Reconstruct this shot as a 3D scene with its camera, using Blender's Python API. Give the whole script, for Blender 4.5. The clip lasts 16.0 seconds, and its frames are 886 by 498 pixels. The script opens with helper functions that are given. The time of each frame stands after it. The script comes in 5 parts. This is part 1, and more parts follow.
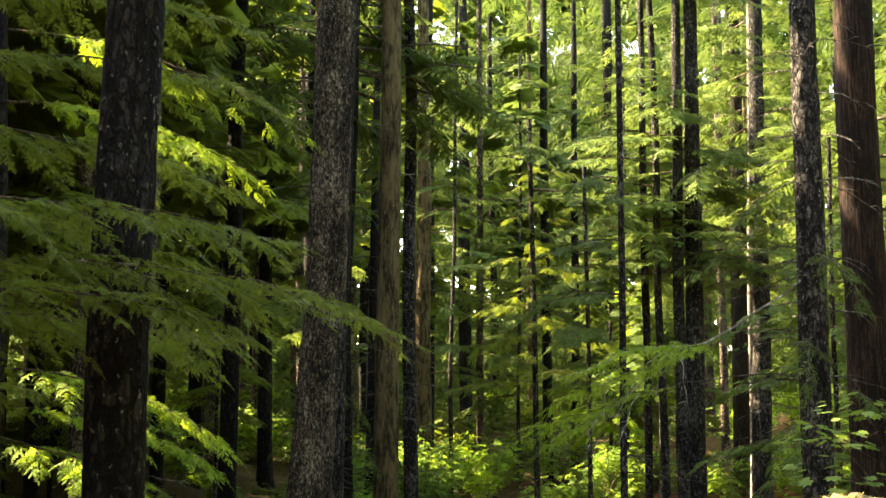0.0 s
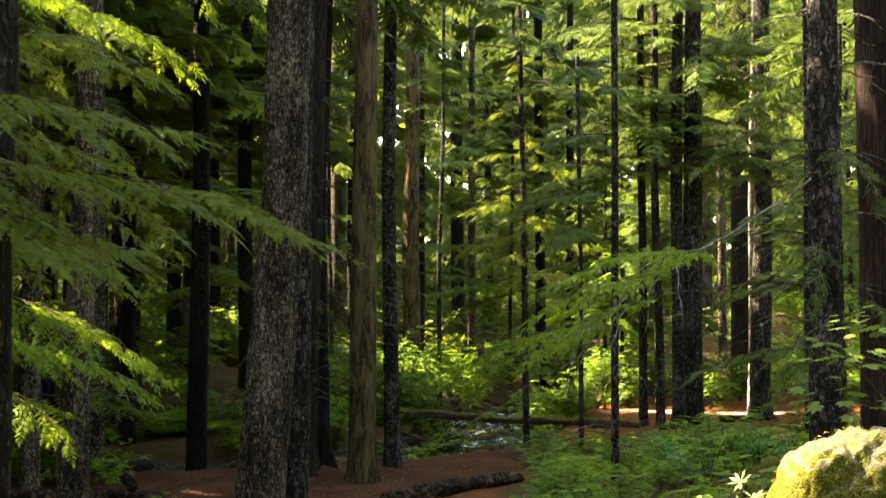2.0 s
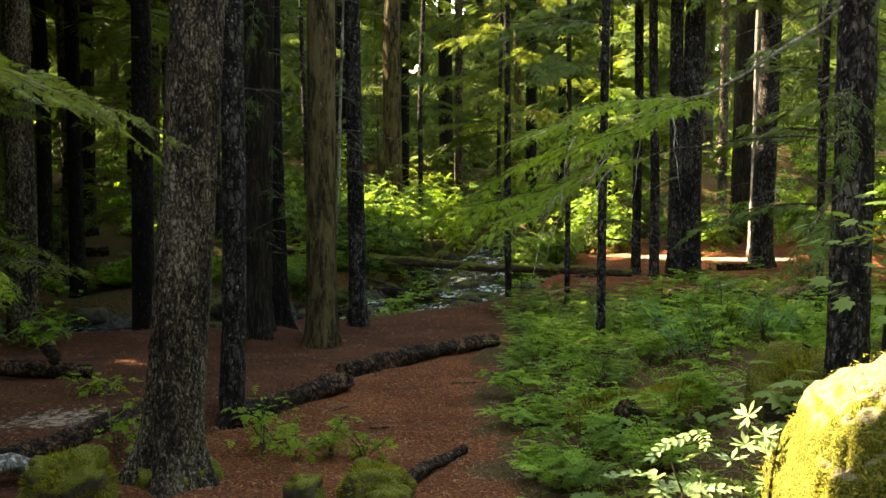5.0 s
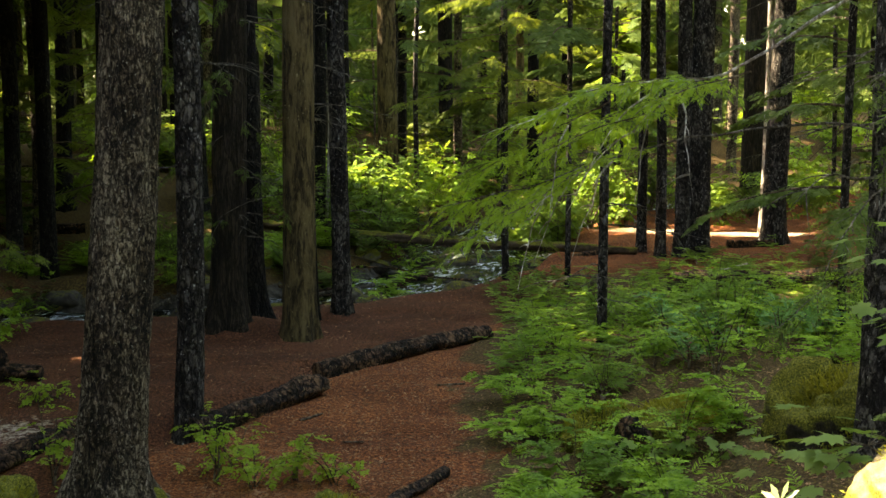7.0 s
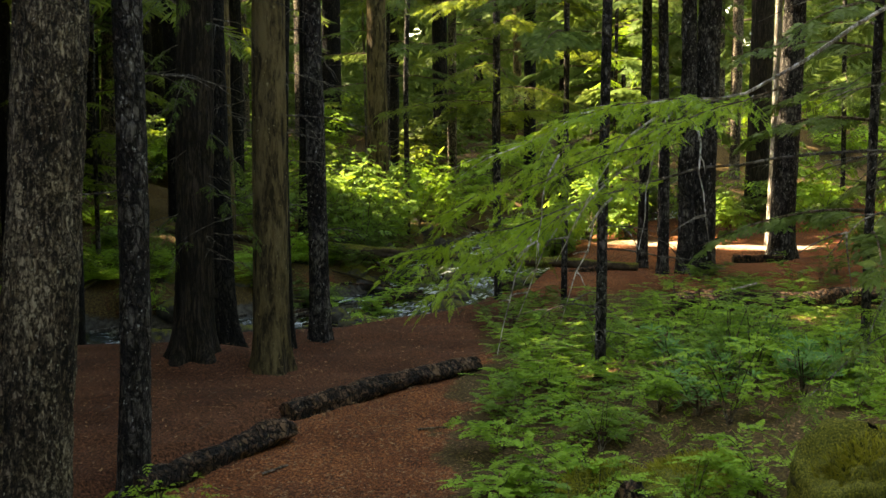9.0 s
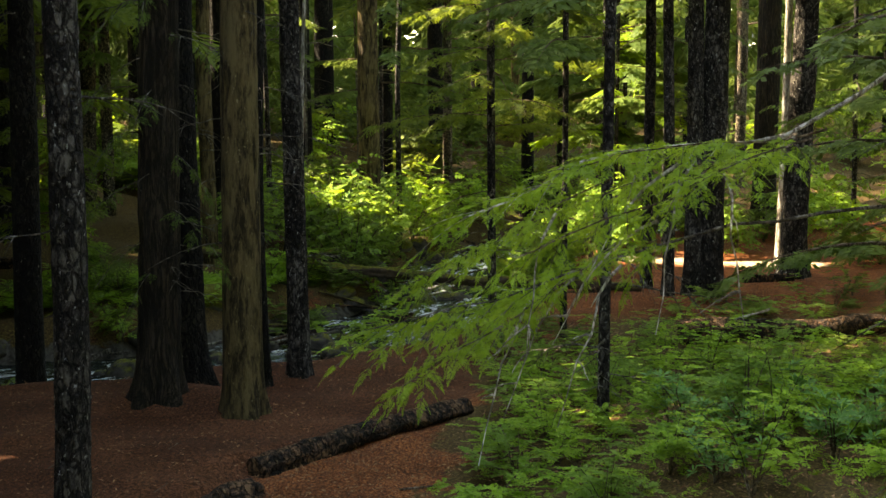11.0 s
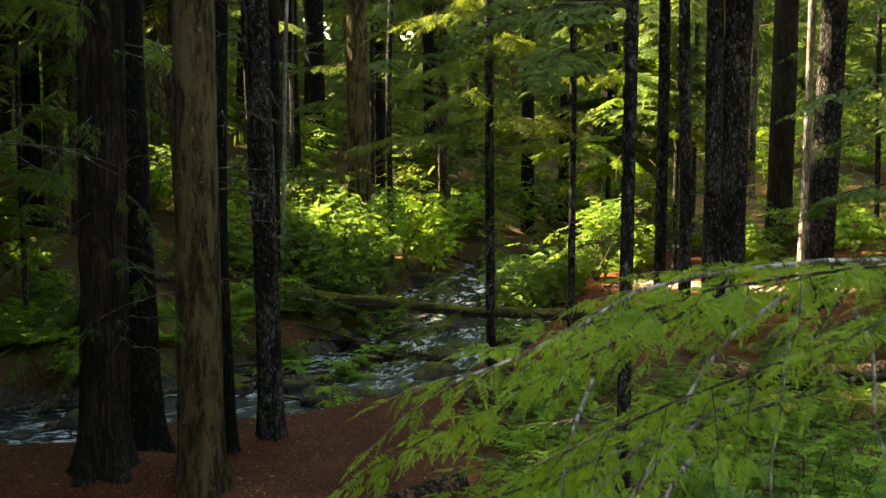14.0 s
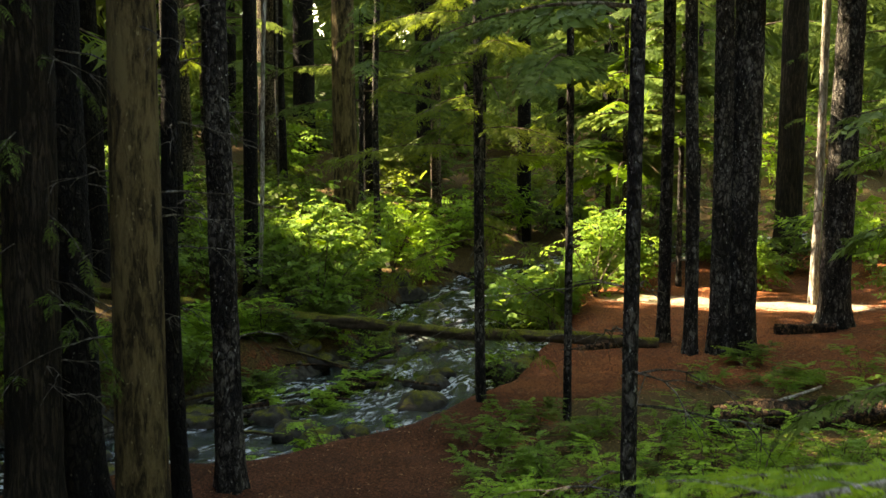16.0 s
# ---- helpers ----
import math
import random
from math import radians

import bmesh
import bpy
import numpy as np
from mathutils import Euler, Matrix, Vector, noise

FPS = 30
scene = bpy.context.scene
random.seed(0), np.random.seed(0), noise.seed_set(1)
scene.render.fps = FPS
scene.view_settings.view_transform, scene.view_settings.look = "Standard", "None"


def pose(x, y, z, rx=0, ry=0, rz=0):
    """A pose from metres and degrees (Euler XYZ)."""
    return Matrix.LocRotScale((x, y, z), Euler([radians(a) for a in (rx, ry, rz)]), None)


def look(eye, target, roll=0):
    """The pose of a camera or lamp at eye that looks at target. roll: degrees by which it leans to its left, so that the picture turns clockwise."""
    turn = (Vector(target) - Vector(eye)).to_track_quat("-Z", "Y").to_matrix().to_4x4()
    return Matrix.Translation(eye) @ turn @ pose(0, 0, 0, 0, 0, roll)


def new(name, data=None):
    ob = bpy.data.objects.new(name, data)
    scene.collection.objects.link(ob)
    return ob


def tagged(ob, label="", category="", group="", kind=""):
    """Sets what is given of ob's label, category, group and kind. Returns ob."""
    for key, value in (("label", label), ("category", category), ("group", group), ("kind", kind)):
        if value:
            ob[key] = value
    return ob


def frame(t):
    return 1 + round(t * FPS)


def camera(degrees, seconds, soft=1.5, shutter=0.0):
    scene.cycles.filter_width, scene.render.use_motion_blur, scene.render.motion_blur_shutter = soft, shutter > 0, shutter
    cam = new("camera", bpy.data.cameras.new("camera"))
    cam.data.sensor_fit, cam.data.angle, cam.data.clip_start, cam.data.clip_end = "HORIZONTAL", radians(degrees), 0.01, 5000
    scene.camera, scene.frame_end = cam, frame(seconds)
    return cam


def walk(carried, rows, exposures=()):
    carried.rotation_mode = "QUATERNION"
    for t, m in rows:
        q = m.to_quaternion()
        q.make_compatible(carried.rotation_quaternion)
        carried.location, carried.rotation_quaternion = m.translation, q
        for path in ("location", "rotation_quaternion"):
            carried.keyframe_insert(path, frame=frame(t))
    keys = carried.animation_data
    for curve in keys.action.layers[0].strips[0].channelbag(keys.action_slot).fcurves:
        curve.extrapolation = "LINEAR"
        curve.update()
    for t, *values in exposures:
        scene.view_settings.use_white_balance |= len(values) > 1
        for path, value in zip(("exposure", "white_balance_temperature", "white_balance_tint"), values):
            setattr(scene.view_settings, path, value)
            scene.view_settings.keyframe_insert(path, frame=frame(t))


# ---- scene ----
import collections

cam = camera(38.5, 16.0, 1.5, 0.5)
METRES, EYE, TILT, LEAN, TURN = 12.0, 2.8, 7.0, 0.0, 0.0
ROWS = [
    (0.0, 0.0, 0.0, 0.0, -0.0, 0.0, 0.0),
    (0.5, 0.0054, 0.0306, -0.0005, -0.03, -0.54, 0.01),
    (1.0, 0.0119, 0.0606, -0.0011, -0.03, -1.78, 0.05),
    (1.5, 0.0188, 0.0916, -0.0017, -0.03, -3.22, 0.07),
    (2.0, 0.0254, 0.1232, -0.0018, -0.05, -4.66, 0.05),
    (2.5, 0.0325, 0.1551, -0.0025, -0.05, -6.06, 0.06),
    (3.0, 0.0394, 0.187, -0.0028, -0.06, -7.48, 0.03),
    (3.5, 0.0457, 0.2183, -0.0036, -0.08, -8.87, 0.03),
    (4.0, 0.0518, 0.2498, -0.0043, -0.09, -10.21, 0.03),
    (4.5, 0.0574, 0.2819, -0.005, -0.1, -11.37, -0.01),
    (5.0, 0.0632, 0.3154, -0.0054, -0.1, -12.4, -0.03),
    (7.5, 0.0883, 0.4712, -0.0072, 0.2, -14.18, 0.07),
    (8.0, 0.0928, 0.5014, -0.0086, 0.2, -14.15, 0.06),
    (8.5, 0.0962, 0.5308, -0.0102, 0.17, -14.13, 0.08),
    (9.0, 0.0991, 0.5613, -0.0112, 0.15, -14.12, 0.05),
    (11.5, 0.1121, 0.7067, -0.0097, 0.11, -14.08, 0.13),
    (12.0, 0.1133, 0.7346, -0.009, 0.09, -14.08, 0.12),
    (12.5, 0.1141, 0.7631, -0.0087, 0.07, -14.09, 0.16),
    (13.0, 0.1143, 0.7922, -0.009, 0.05, -14.1, 0.16),
    (13.5, 0.1146, 0.8222, -0.0094, 0.03, -14.13, 0.14),
    (14.0, 0.1159, 0.8541, -0.0101, 0.02, -14.17, 0.15),
    (14.5, 0.1184, 0.8869, -0.0116, 0.01, -14.22, 0.18),
    (15.0, 0.1225, 0.92, -0.0142, 0.01, -14.25, 0.15),
    (15.5, 0.1269, 0.9542, -0.0148, -0.02, -14.31, 0.18),
    (16.0, 0.1316, 0.9891, -0.0156, -0.01, -14.34, 0.14),
]
walk(cam, [(t, pose(0, 0, EYE, TILT, LEAN, TURN) @ pose(METRES * x, METRES * y, METRES * z, 90 + pitch, roll, yaw)) for t, x, y, z, yaw, pitch, roll in ROWS], [(0.0, 3.70, 9900.0, 11.0), (2.5, 3.58, 9900.0, 11.0), (5.0, 3.62, 9900.0, 11.0), (11.0, 3.44, 10000.0, 9.0), (16.0, 3.34, 10000.0, 8.0)])

# ---- light ----
SUN = Vector((-0.66, 0.26, 0.70)).normalized()
world = bpy.data.worlds.new("sky")
scene.world = world
world.use_nodes = True
wn = world.node_tree
sky = wn.nodes.new("ShaderNodeTexSky")
sky.sky_type, sky.sun_disc = "NISHITA", False
sky.sun_elevation = math.asin(SUN.z)
sky.sun_rotation = math.atan2(SUN.x, SUN.y)
wn.links.new(sky.outputs[0], wn.nodes["Background"].inputs[0])
wn.nodes["Background"].inputs[1].default_value = 0.145
sun = new("sun", bpy.data.lights.new("sun", "SUN"))
sun.data.energy, sun.data.angle, sun.data.color = 4.2, radians(0.53), (1.0, 0.94, 0.84)
sun.matrix_world = look(SUN * 60, (0, 0, 0))

r_b0 = np.random.default_rng(7)


# ---- materials ----
def material(name):
    m = bpy.data.materials.new(name)
    m.use_nodes = True
    return m, m.node_tree, m.node_tree.nodes["Principled BSDF"]


def node(nt, kind, **sets):
    n = nt.nodes.new(kind)
    for key, value in sets.items():
        n.inputs[key.replace("_", " ")].default_value = value
    return n


def ramp(nt, fac, stops):
    n = nt.nodes.new("ShaderNodeValToRGB")
    while len(n.color_ramp.elements) < len(stops):
        n.color_ramp.elements.new(0.5)
    for e, (p, c) in zip(n.color_ramp.elements, stops):
        e.position, e.color = p, (*c, 1)
    nt.links.new(fac, n.inputs[0])
    return n.outputs[0]


def blend(nt, fac, a, b, how="MIX"):
    n = nt.nodes.new("ShaderNodeMix")
    n.data_type, n.blend_type = "RGBA", how
    for socket, value in ((n.inputs[0], fac), (n.inputs[6], a), (n.inputs[7], b)):
        if hasattr(value, "links"):
            nt.links.new(value, socket)
        elif isinstance(value, tuple):
            socket.default_value = (*value, 1)
        else:
            socket.default_value = value
    return n.outputs[2]


def coords(nt, scale, shift=True):
    tc = nt.nodes.new("ShaderNodeTexCoord")
    mp = node(nt, "ShaderNodeMapping", Scale=scale)
    nt.links.new(tc.outputs["Object"], mp.inputs["Vector"])
    if shift:
        info = nt.nodes.new("ShaderNodeObjectInfo")
        mul = nt.nodes.new("ShaderNodeMath")
        mul.operation = "MULTIPLY"
        mul.inputs[1].default_value = 37.0
        nt.links.new(info.outputs["Random"], mul.inputs[0])
        nt.links.new(mul.outputs[0], mp.inputs["Location"])
    return mp.outputs[0]


def noise_of(nt, vec, scale, detail=4.0, rough=0.55):
    n = node(nt, "ShaderNodeTexNoise", Scale=scale, Detail=detail, Roughness=rough)
    nt.links.new(vec, n.inputs["Vector"])
    return n.outputs["Fac"]


def bump(nt, bsdf, height, strength, distance):
    b = node(nt, "ShaderNodeBump", Strength=strength, Distance=distance)
    nt.links.new(height, b.inputs["Height"])
    nt.links.new(b.outputs[0], bsdf.inputs["Normal"])


def up_facing(nt, lo, hi):
    """1 where a surface faces up, 0 where it faces sideways."""
    g = nt.nodes.new("ShaderNodeNewGeometry")
    s = nt.nodes.new("ShaderNodeSeparateXYZ")
    nt.links.new(g.outputs["Normal"], s.inputs[0])
    r = node(nt, "ShaderNodeMapRange", From_Min=lo, From_Max=hi)
    nt.links.new(s.outputs["Z"], r.inputs["Value"])
    return r.outputs[0]


def bark(name, deep, mid, pale, fleck, flecks=0.62, stretch=0.34, size=30.0, gap=0.17):
    m, nt, b = material(name)
    v = coords(nt, (1, 1, stretch))
    warp = node(nt, "ShaderNodeTexNoise", Scale=size * 0.7, Detail=4.0, Roughness=0.65)
    nt.links.new(v, warp.inputs["Vector"])
    vec = blend(nt, 0.11, v, warp.outputs["Color"], "ADD")
    edge = node(nt, "ShaderNodeTexVoronoi", Scale=size * 0.85)
    edge.feature = "DISTANCE_TO_EDGE"
    nt.links.new(vec, edge.inputs["Vector"])
    plate = noise_of(nt, vec, size, 6, 0.72)
    broad = noise_of(nt, coords(nt, (1, 1, 0.4)), 3.2, 4, 0.6)
    mixed = blend(nt, 0.35, plate, broad)
    col = ramp(nt, mixed, [(0.43, deep), (0.5, mid), (0.575, pale)])
    crack = ramp(nt, edge.outputs["Distance"], [(0.0, (0, 0, 0)), (max(gap, 0.001), (1, 1, 1))])
    if gap:
        col = blend(nt, crack, deep, col)
    spots = noise_of(nt, coords(nt, (1, 1, 0.6)), size * 1.6, 4, 0.6)
    mask = ramp(nt, spots, [(flecks, (0, 0, 0)), (flecks + 0.05, (1, 1, 1))])
    col = blend(nt, mask, col, fleck)
    nt.links.new(col, b.inputs["Base Color"])
    b.inputs["Roughness"].default_value = 0.9
    b.inputs["Specular IOR Level"].default_value = 0.2
    bump(nt, b, blend(nt, 0.5 if gap else 1.0, crack, plate), 1.0, 0.06)
    return m


def leafy(name, dark, light, through_col, share=0.45, gloss=0.6):
    m, nt, b = material(name)
    g = nt.nodes.new("ShaderNodeNewGeometry")
    col = ramp(nt, g.outputs["Random Per Island"], [(0.0, dark), (1.0, light)])
    wide = noise_of(nt, coords(nt, (1, 1, 1)), 3.2, 2)
    col = blend(nt, ramp(nt, wide, [(0.45, (0.0,) * 3), (0.68, (1.0,) * 3)]), col, light)
    col = blend(nt, ramp(nt, wide, [(0.32, (0.75,) * 3), (0.5, (0.0,) * 3)]), col, dark)
    nt.links.new(col, b.inputs["Base Color"])
    b.inputs["Roughness"].default_value = gloss
    b.inputs["Specular IOR Level"].default_value = 0.12
    t = node(nt, "ShaderNodeBsdfTranslucent", Color=(*through_col, 1))
    mix = node(nt, "ShaderNodeMixShader", Fac=share)
    nt.links.new(b.outputs[0], mix.inputs[1])
    nt.links.new(t.outputs[0], mix.inputs[2])
    nt.links.new(mix.outputs[0], nt.nodes["Material Output"].inputs[0])
    return m


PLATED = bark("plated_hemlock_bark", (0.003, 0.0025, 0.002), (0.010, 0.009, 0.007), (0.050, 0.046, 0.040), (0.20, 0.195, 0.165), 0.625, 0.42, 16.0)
FIR = bark("fir_bark", (0.008, 0.007, 0.005), (0.120, 0.088, 0.055), (0.43, 0.355, 0.245), (0.44, 0.41, 0.31), 0.64, 0.45, 30.0, 0.20)
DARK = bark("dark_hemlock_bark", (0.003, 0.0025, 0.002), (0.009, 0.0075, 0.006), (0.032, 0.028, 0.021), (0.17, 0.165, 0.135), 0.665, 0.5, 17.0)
FLECKED = bark("lichen_flecked_bark", (0.005, 0.004, 0.004), (0.035, 0.030, 0.026), (0.13, 0.117, 0.10), (0.31, 0.305, 0.275), 0.635, 0.5, 17.0)
CEDAR = bark("cedar_bark", (0.020, 0.014, 0.006), (0.092, 0.066, 0.027), (0.155, 0.116, 0.050), (0.26, 0.21, 0.11), 0.65, 0.2, 16.0, 0.0)
RED = bark("red_cedar_bark", (0.012, 0.007, 0.005), (0.045, 0.024, 0.016), (0.085, 0.050, 0.034), (0.20, 0.13, 0.10), 0.74, 0.07, 30.0)
UMBER = bark("umber_cedar_bark", (0.010, 0.008, 0.005), (0.032, 0.024, 0.015), (0.064, 0.048, 0.031), (0.13, 0.11, 0.08), 0.72, 0.12, 24.0)
PALE = bark("bare_pale_wood", (0.16, 0.14, 0.115), (0.40, 0.37, 0.31), (0.62, 0.59, 0.53), (0.70, 0.68, 0.62), 0.7, 0.2, 20.0)
GREYTWIG = bark("grey_twig_bark", (0.05, 0.043, 0.034), (0.13, 0.115, 0.09), (0.25, 0.23, 0.19), (0.36, 0.36, 0.31), 0.68, 0.6, 14.0)
TWIG = bark("twig_bark", (0.05, 0.035, 0.022), (0.12, 0.085, 0.055), (0.22, 0.18, 0.13), (0.33, 0.33, 0.28), 0.68, 0.6, 14.0)

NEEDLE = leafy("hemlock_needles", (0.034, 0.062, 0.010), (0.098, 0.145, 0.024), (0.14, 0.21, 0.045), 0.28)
# MIDGREEN and SUNNY: NEEDLE made lighter, light on the foliage put into the colour
MIDGREEN = leafy("lightened_hemlock_needles", (0.045, 0.076, 0.012), (0.125, 0.170, 0.026), (0.25, 0.32, 0.04), 0.42)
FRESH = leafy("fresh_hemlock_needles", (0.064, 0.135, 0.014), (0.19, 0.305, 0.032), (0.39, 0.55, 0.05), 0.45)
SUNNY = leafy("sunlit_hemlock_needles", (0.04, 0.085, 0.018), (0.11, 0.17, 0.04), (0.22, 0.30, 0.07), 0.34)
SHRUB = leafy("shrub_leaves", (0.058, 0.148, 0.014), (0.23, 0.38, 0.042), (0.36, 0.53, 0.045), 0.30)
MAPLE = leafy("maple_leaves", (0.07, 0.13, 0.03), (0.15, 0.22, 0.055), (0.30, 0.42, 0.07), 0.42)
BERRY = leafy("berry_bush_leaves", (0.052, 0.125, 0.018), (0.14, 0.235, 0.042), (0.28, 0.42, 0.06), 0.40)
RHODO = leafy("leathery_leaves", (0.09, 0.15, 0.055), (0.20, 0.28, 0.12), (0.16, 0.25, 0.05), 0.22, 0.35)
LEATHER = leafy("young_leathery_leaves", (0.05, 0.14, 0.035), (0.11, 0.25, 0.06), (0.16, 0.30, 0.05), 0.2, 0.45)
TUFT = leafy("moss_fuzz", (0.07, 0.072, 0.009), (0.29, 0.27, 0.032), (0.42, 0.39, 0.045), 0.32)
LITTER = leafy("fallen_leaves", (0.07, 0.026, 0.011), (0.36, 0.20, 0.10), (0.2, 0.1, 0.04), 0.1, 0.7)


def moss_over(nt, col, amount, scale=6.0):
    n = noise_of(nt, coords(nt, (1, 1, 1)), scale, 5, 0.6)
    fine = noise_of(nt, coords(nt, (1, 1, 1)), 70.0, 3, 0.6)
    green = ramp(nt, fine, [(0.3, (0.022, 0.026, 0.004)), (0.5, (0.09, 0.095, 0.014)), (0.7, (0.24, 0.215, 0.03))])
    add = nt.nodes.new("ShaderNodeMath")
    add.operation = "ADD"
    nt.links.new(n, add.inputs[0])
    nt.links.new(amount, add.inputs[1])
    mask = ramp(nt, add.outputs[0], [(0.62, (0, 0, 0)), (0.8, (1, 1, 1))])
    return blend(nt, mask, col, green), fine


def mossy(name, base_a, base_b, lo, hi, scale=9.0, depth=0.02):
    m, nt, b = material(name)
    v = coords(nt, (1, 1, 1))
    n = noise_of(nt, v, scale, 6, 0.62)
    col = ramp(nt, n, [(0.32, base_a), (0.66, base_b)])
    col, fine = moss_over(nt, col, up_facing(nt, lo, hi))
    nt.links.new(col, b.inputs["Base Color"])
    b.inputs["Roughness"].default_value = 0.95
    b.inputs["Specular IOR Level"].default_value = 0.15
    mixed = blend(nt, 0.5, n, fine)
    bump(nt, b, mixed, 0.9, depth)
    return m


ROCK = mossy("mossy_rock", (0.05, 0.046, 0.036), (0.14, 0.13, 0.10), -0.3, 1.0)
WETROCK = mossy("wet_stone", (0.018, 0.016, 0.014), (0.075, 0.068, 0.058), 0.3, 3.2)
BOULDER = mossy("boulder_stone", (0.075, 0.064, 0.034), (0.21, 0.18, 0.115), 0.95, -0.7, 18.0, 0.06)
LOG = bark("rotting_log", (0.004, 0.003, 0.002), (0.034, 0.019, 0.011), (0.16, 0.088, 0.046), (0.20, 0.15, 0.08), 0.64, 0.9, 13.0, 0.12)
MOSSLOG = mossy("mossy_log", (0.022, 0.016, 0.01), (0.085, 0.06, 0.04), 0.2, 2.2)
# near-black stone colour paints the shadow on the face below the moss
CAPPED = mossy("moss_capped_rock", (0.010, 0.009, 0.006), (0.045, 0.038, 0.026), -0.25, 0.75, 14.0, 0.05)
MOSS = mossy("moss_cushion", (0.05, 0.06, 0.01), (0.13, 0.14, 0.025), -1.0, -0.2)

GROUND, gt, gb = material("forest_floor")
gv = coords(gt, (1, 1, 1), False)
g_fine = noise_of(gt, gv, 36.0, 6, 0.78)
g_mid = noise_of(gt, gv, 9.0, 5, 0.65)
g_wide = noise_of(gt, gv, 0.9, 3, 0.5)
litter = ramp(gt, g_fine, [(0.39, (0.018, 0.007, 0.004)), (0.48, (0.14, 0.040, 0.012)), (0.56, (0.34, 0.105, 0.030)), (0.68, (0.62, 0.29, 0.12))])
litter = blend(gt, ramp(gt, g_mid, [(0.35, (0.45,) * 3), (0.65, (0.0,) * 3)]), litter, (0.05, 0.024, 0.015))
green = ramp(gt, g_fine, [(0.34, (0.012, 0.007, 0.004)), (0.47, (0.050, 0.030, 0.012)), (0.56, (0.105, 0.070, 0.022)), (0.72, (0.21, 0.155, 0.045))])
# pale sand; on the far trail it paints the pool of sunlight
sand_and_sun = ramp(gt, g_fine, [(0.32, (0.15, 0.10, 0.062)), (0.5, (0.32, 0.245, 0.165)), (0.68, (0.58, 0.48, 0.36))])
wet = ramp(gt, g_mid, [(0.35, (0.02, 0.018, 0.014)), (0.65, (0.10, 0.09, 0.075))])


def cover(nt, name):
    a = nt.nodes.new("ShaderNodeAttribute")
    a.attribute_name = name
    add = nt.nodes.new("ShaderNodeMath")
    add.operation = "ADD"
    nt.links.new(a.outputs["Fac"], add.inputs[0])
    nt.links.new(g_mid, add.inputs[1])
    return ramp(nt, add.outputs[0], [(0.85, (0, 0, 0)), (1.1, (1, 1, 1))])


trodden = ramp(gt, g_fine, [(0.38, (0.010, 0.004, 0.002)), (0.5, (0.078, 0.027, 0.011)), (0.62, (0.21, 0.080, 0.036))])
g_col = blend(gt, cover(gt, "dirt"), litter, trodden)
g_col = blend(gt, ramp(gt, g_wide, [(0.38, (0.0,) * 3), (0.62, (0.6,) * 3)]), g_col, blend(gt, 1.0, g_col, (0.42, 0.36, 0.34), "MULTIPLY"))
g_col = blend(gt, cover(gt, "moss"), g_col, green)
g_col = blend(gt, cover(gt, "sand_and_sun"), g_col, sand_and_sun)
g_col = blend(gt, cover(gt, "bed"), g_col, wet)
gt.links.new(g_col, gb.inputs["Base Color"])
gb.inputs["Roughness"].default_value = 0.95
gb.inputs["Specular IOR Level"].default_value = 0.15
bump(gt, gb, g_fine, 0.8, 0.02)

WATER, wt, wb = material("creek_water")
w_at = wt.nodes.new("ShaderNodeAttribute")
w_at.attribute_name = "flow"


def along_flow(stretch, scale, detail, warp):
    mp = node(wt, "ShaderNodeMapping", Scale=stretch)
    wt.links.new(w_at.outputs["Vector"], mp.inputs["Vector"])
    n = node(wt, "ShaderNodeTexNoise", Scale=scale, Detail=detail, Roughness=0.6, Distortion=warp)
    wt.links.new(mp.outputs[0], n.inputs["Vector"])
    return n.outputs["Fac"]


w_big = along_flow((0.8, 1.5, 1), 0.9, 3, 0.6)
w_rip = along_flow((1.0, 2.2, 1), 3.2, 5, 1.0)
w_fine = along_flow((1.0, 1.8, 1), 13.0, 4, 0.4)
foam = blend(wt, 1.0, ramp(wt, w_big, [(0.46, (0, 0, 0)), (0.60, (1, 1, 1))]), ramp(wt, w_rip, [(0.47, (0, 0, 0)), (0.60, (1, 1, 1))]), "MULTIPLY")
foam = blend(wt, 1.0, foam, ramp(wt, w_fine, [(0.30, (0.25,) * 3), (0.58, (1, 1, 1))]), "MULTIPLY")
deep = ramp(wt, w_rip, [(0.35, (0.008, 0.013, 0.011)), (0.7, (0.026, 0.045, 0.040))])
wt.links.new(blend(wt, foam, deep, (0.80, 0.86, 0.86)), wb.inputs["Base Color"])
wt.links.new(ramp(wt, foam, [(0.0, (0.07,) * 3), (1.0, (0.75,) * 3)]), wb.inputs["Roughness"])
bump(wt, wb, blend(wt, 0.3, w_rip, w_fine), 0.8, 0.07)


# ---- mesh helpers ----
class Soup:
    """Quads gathered from many pieces, for one mesh."""

    def __init__(self):
        self.v, self.q, self.n = [], [], 0

    def add(self, v, q):
        self.v.append(v)
        self.q.append(q + self.n)
        self.n += len(v)


def quad_mesh(name, v, q, mat, smooth=True):
    me = bpy.data.meshes.new(name)
    v, q = np.ascontiguousarray(v, np.float32), np.ascontiguousarray(q, np.int32)
    me.vertices.add(len(v))
    me.vertices.foreach_set("co", v.ravel())
    me.loops.add(4 * len(q))
    me.loops.foreach_set("vertex_index", q.ravel())
    me.polygons.add(len(q))
    me.polygons.foreach_set("loop_start", np.arange(0, 4 * len(q), 4, dtype=np.int32))
    me.polygons.foreach_set("use_smooth", np.full(len(q), smooth))
    me.materials.append(mat)
    me.update(calc_edges=True)
    return me


def thing(name, at, label, category, group="", kind=""):
    ob = new(name)
    ob.location = at
    ob.empty_display_size = 0.2
    return tagged(ob, label, category, group, kind)


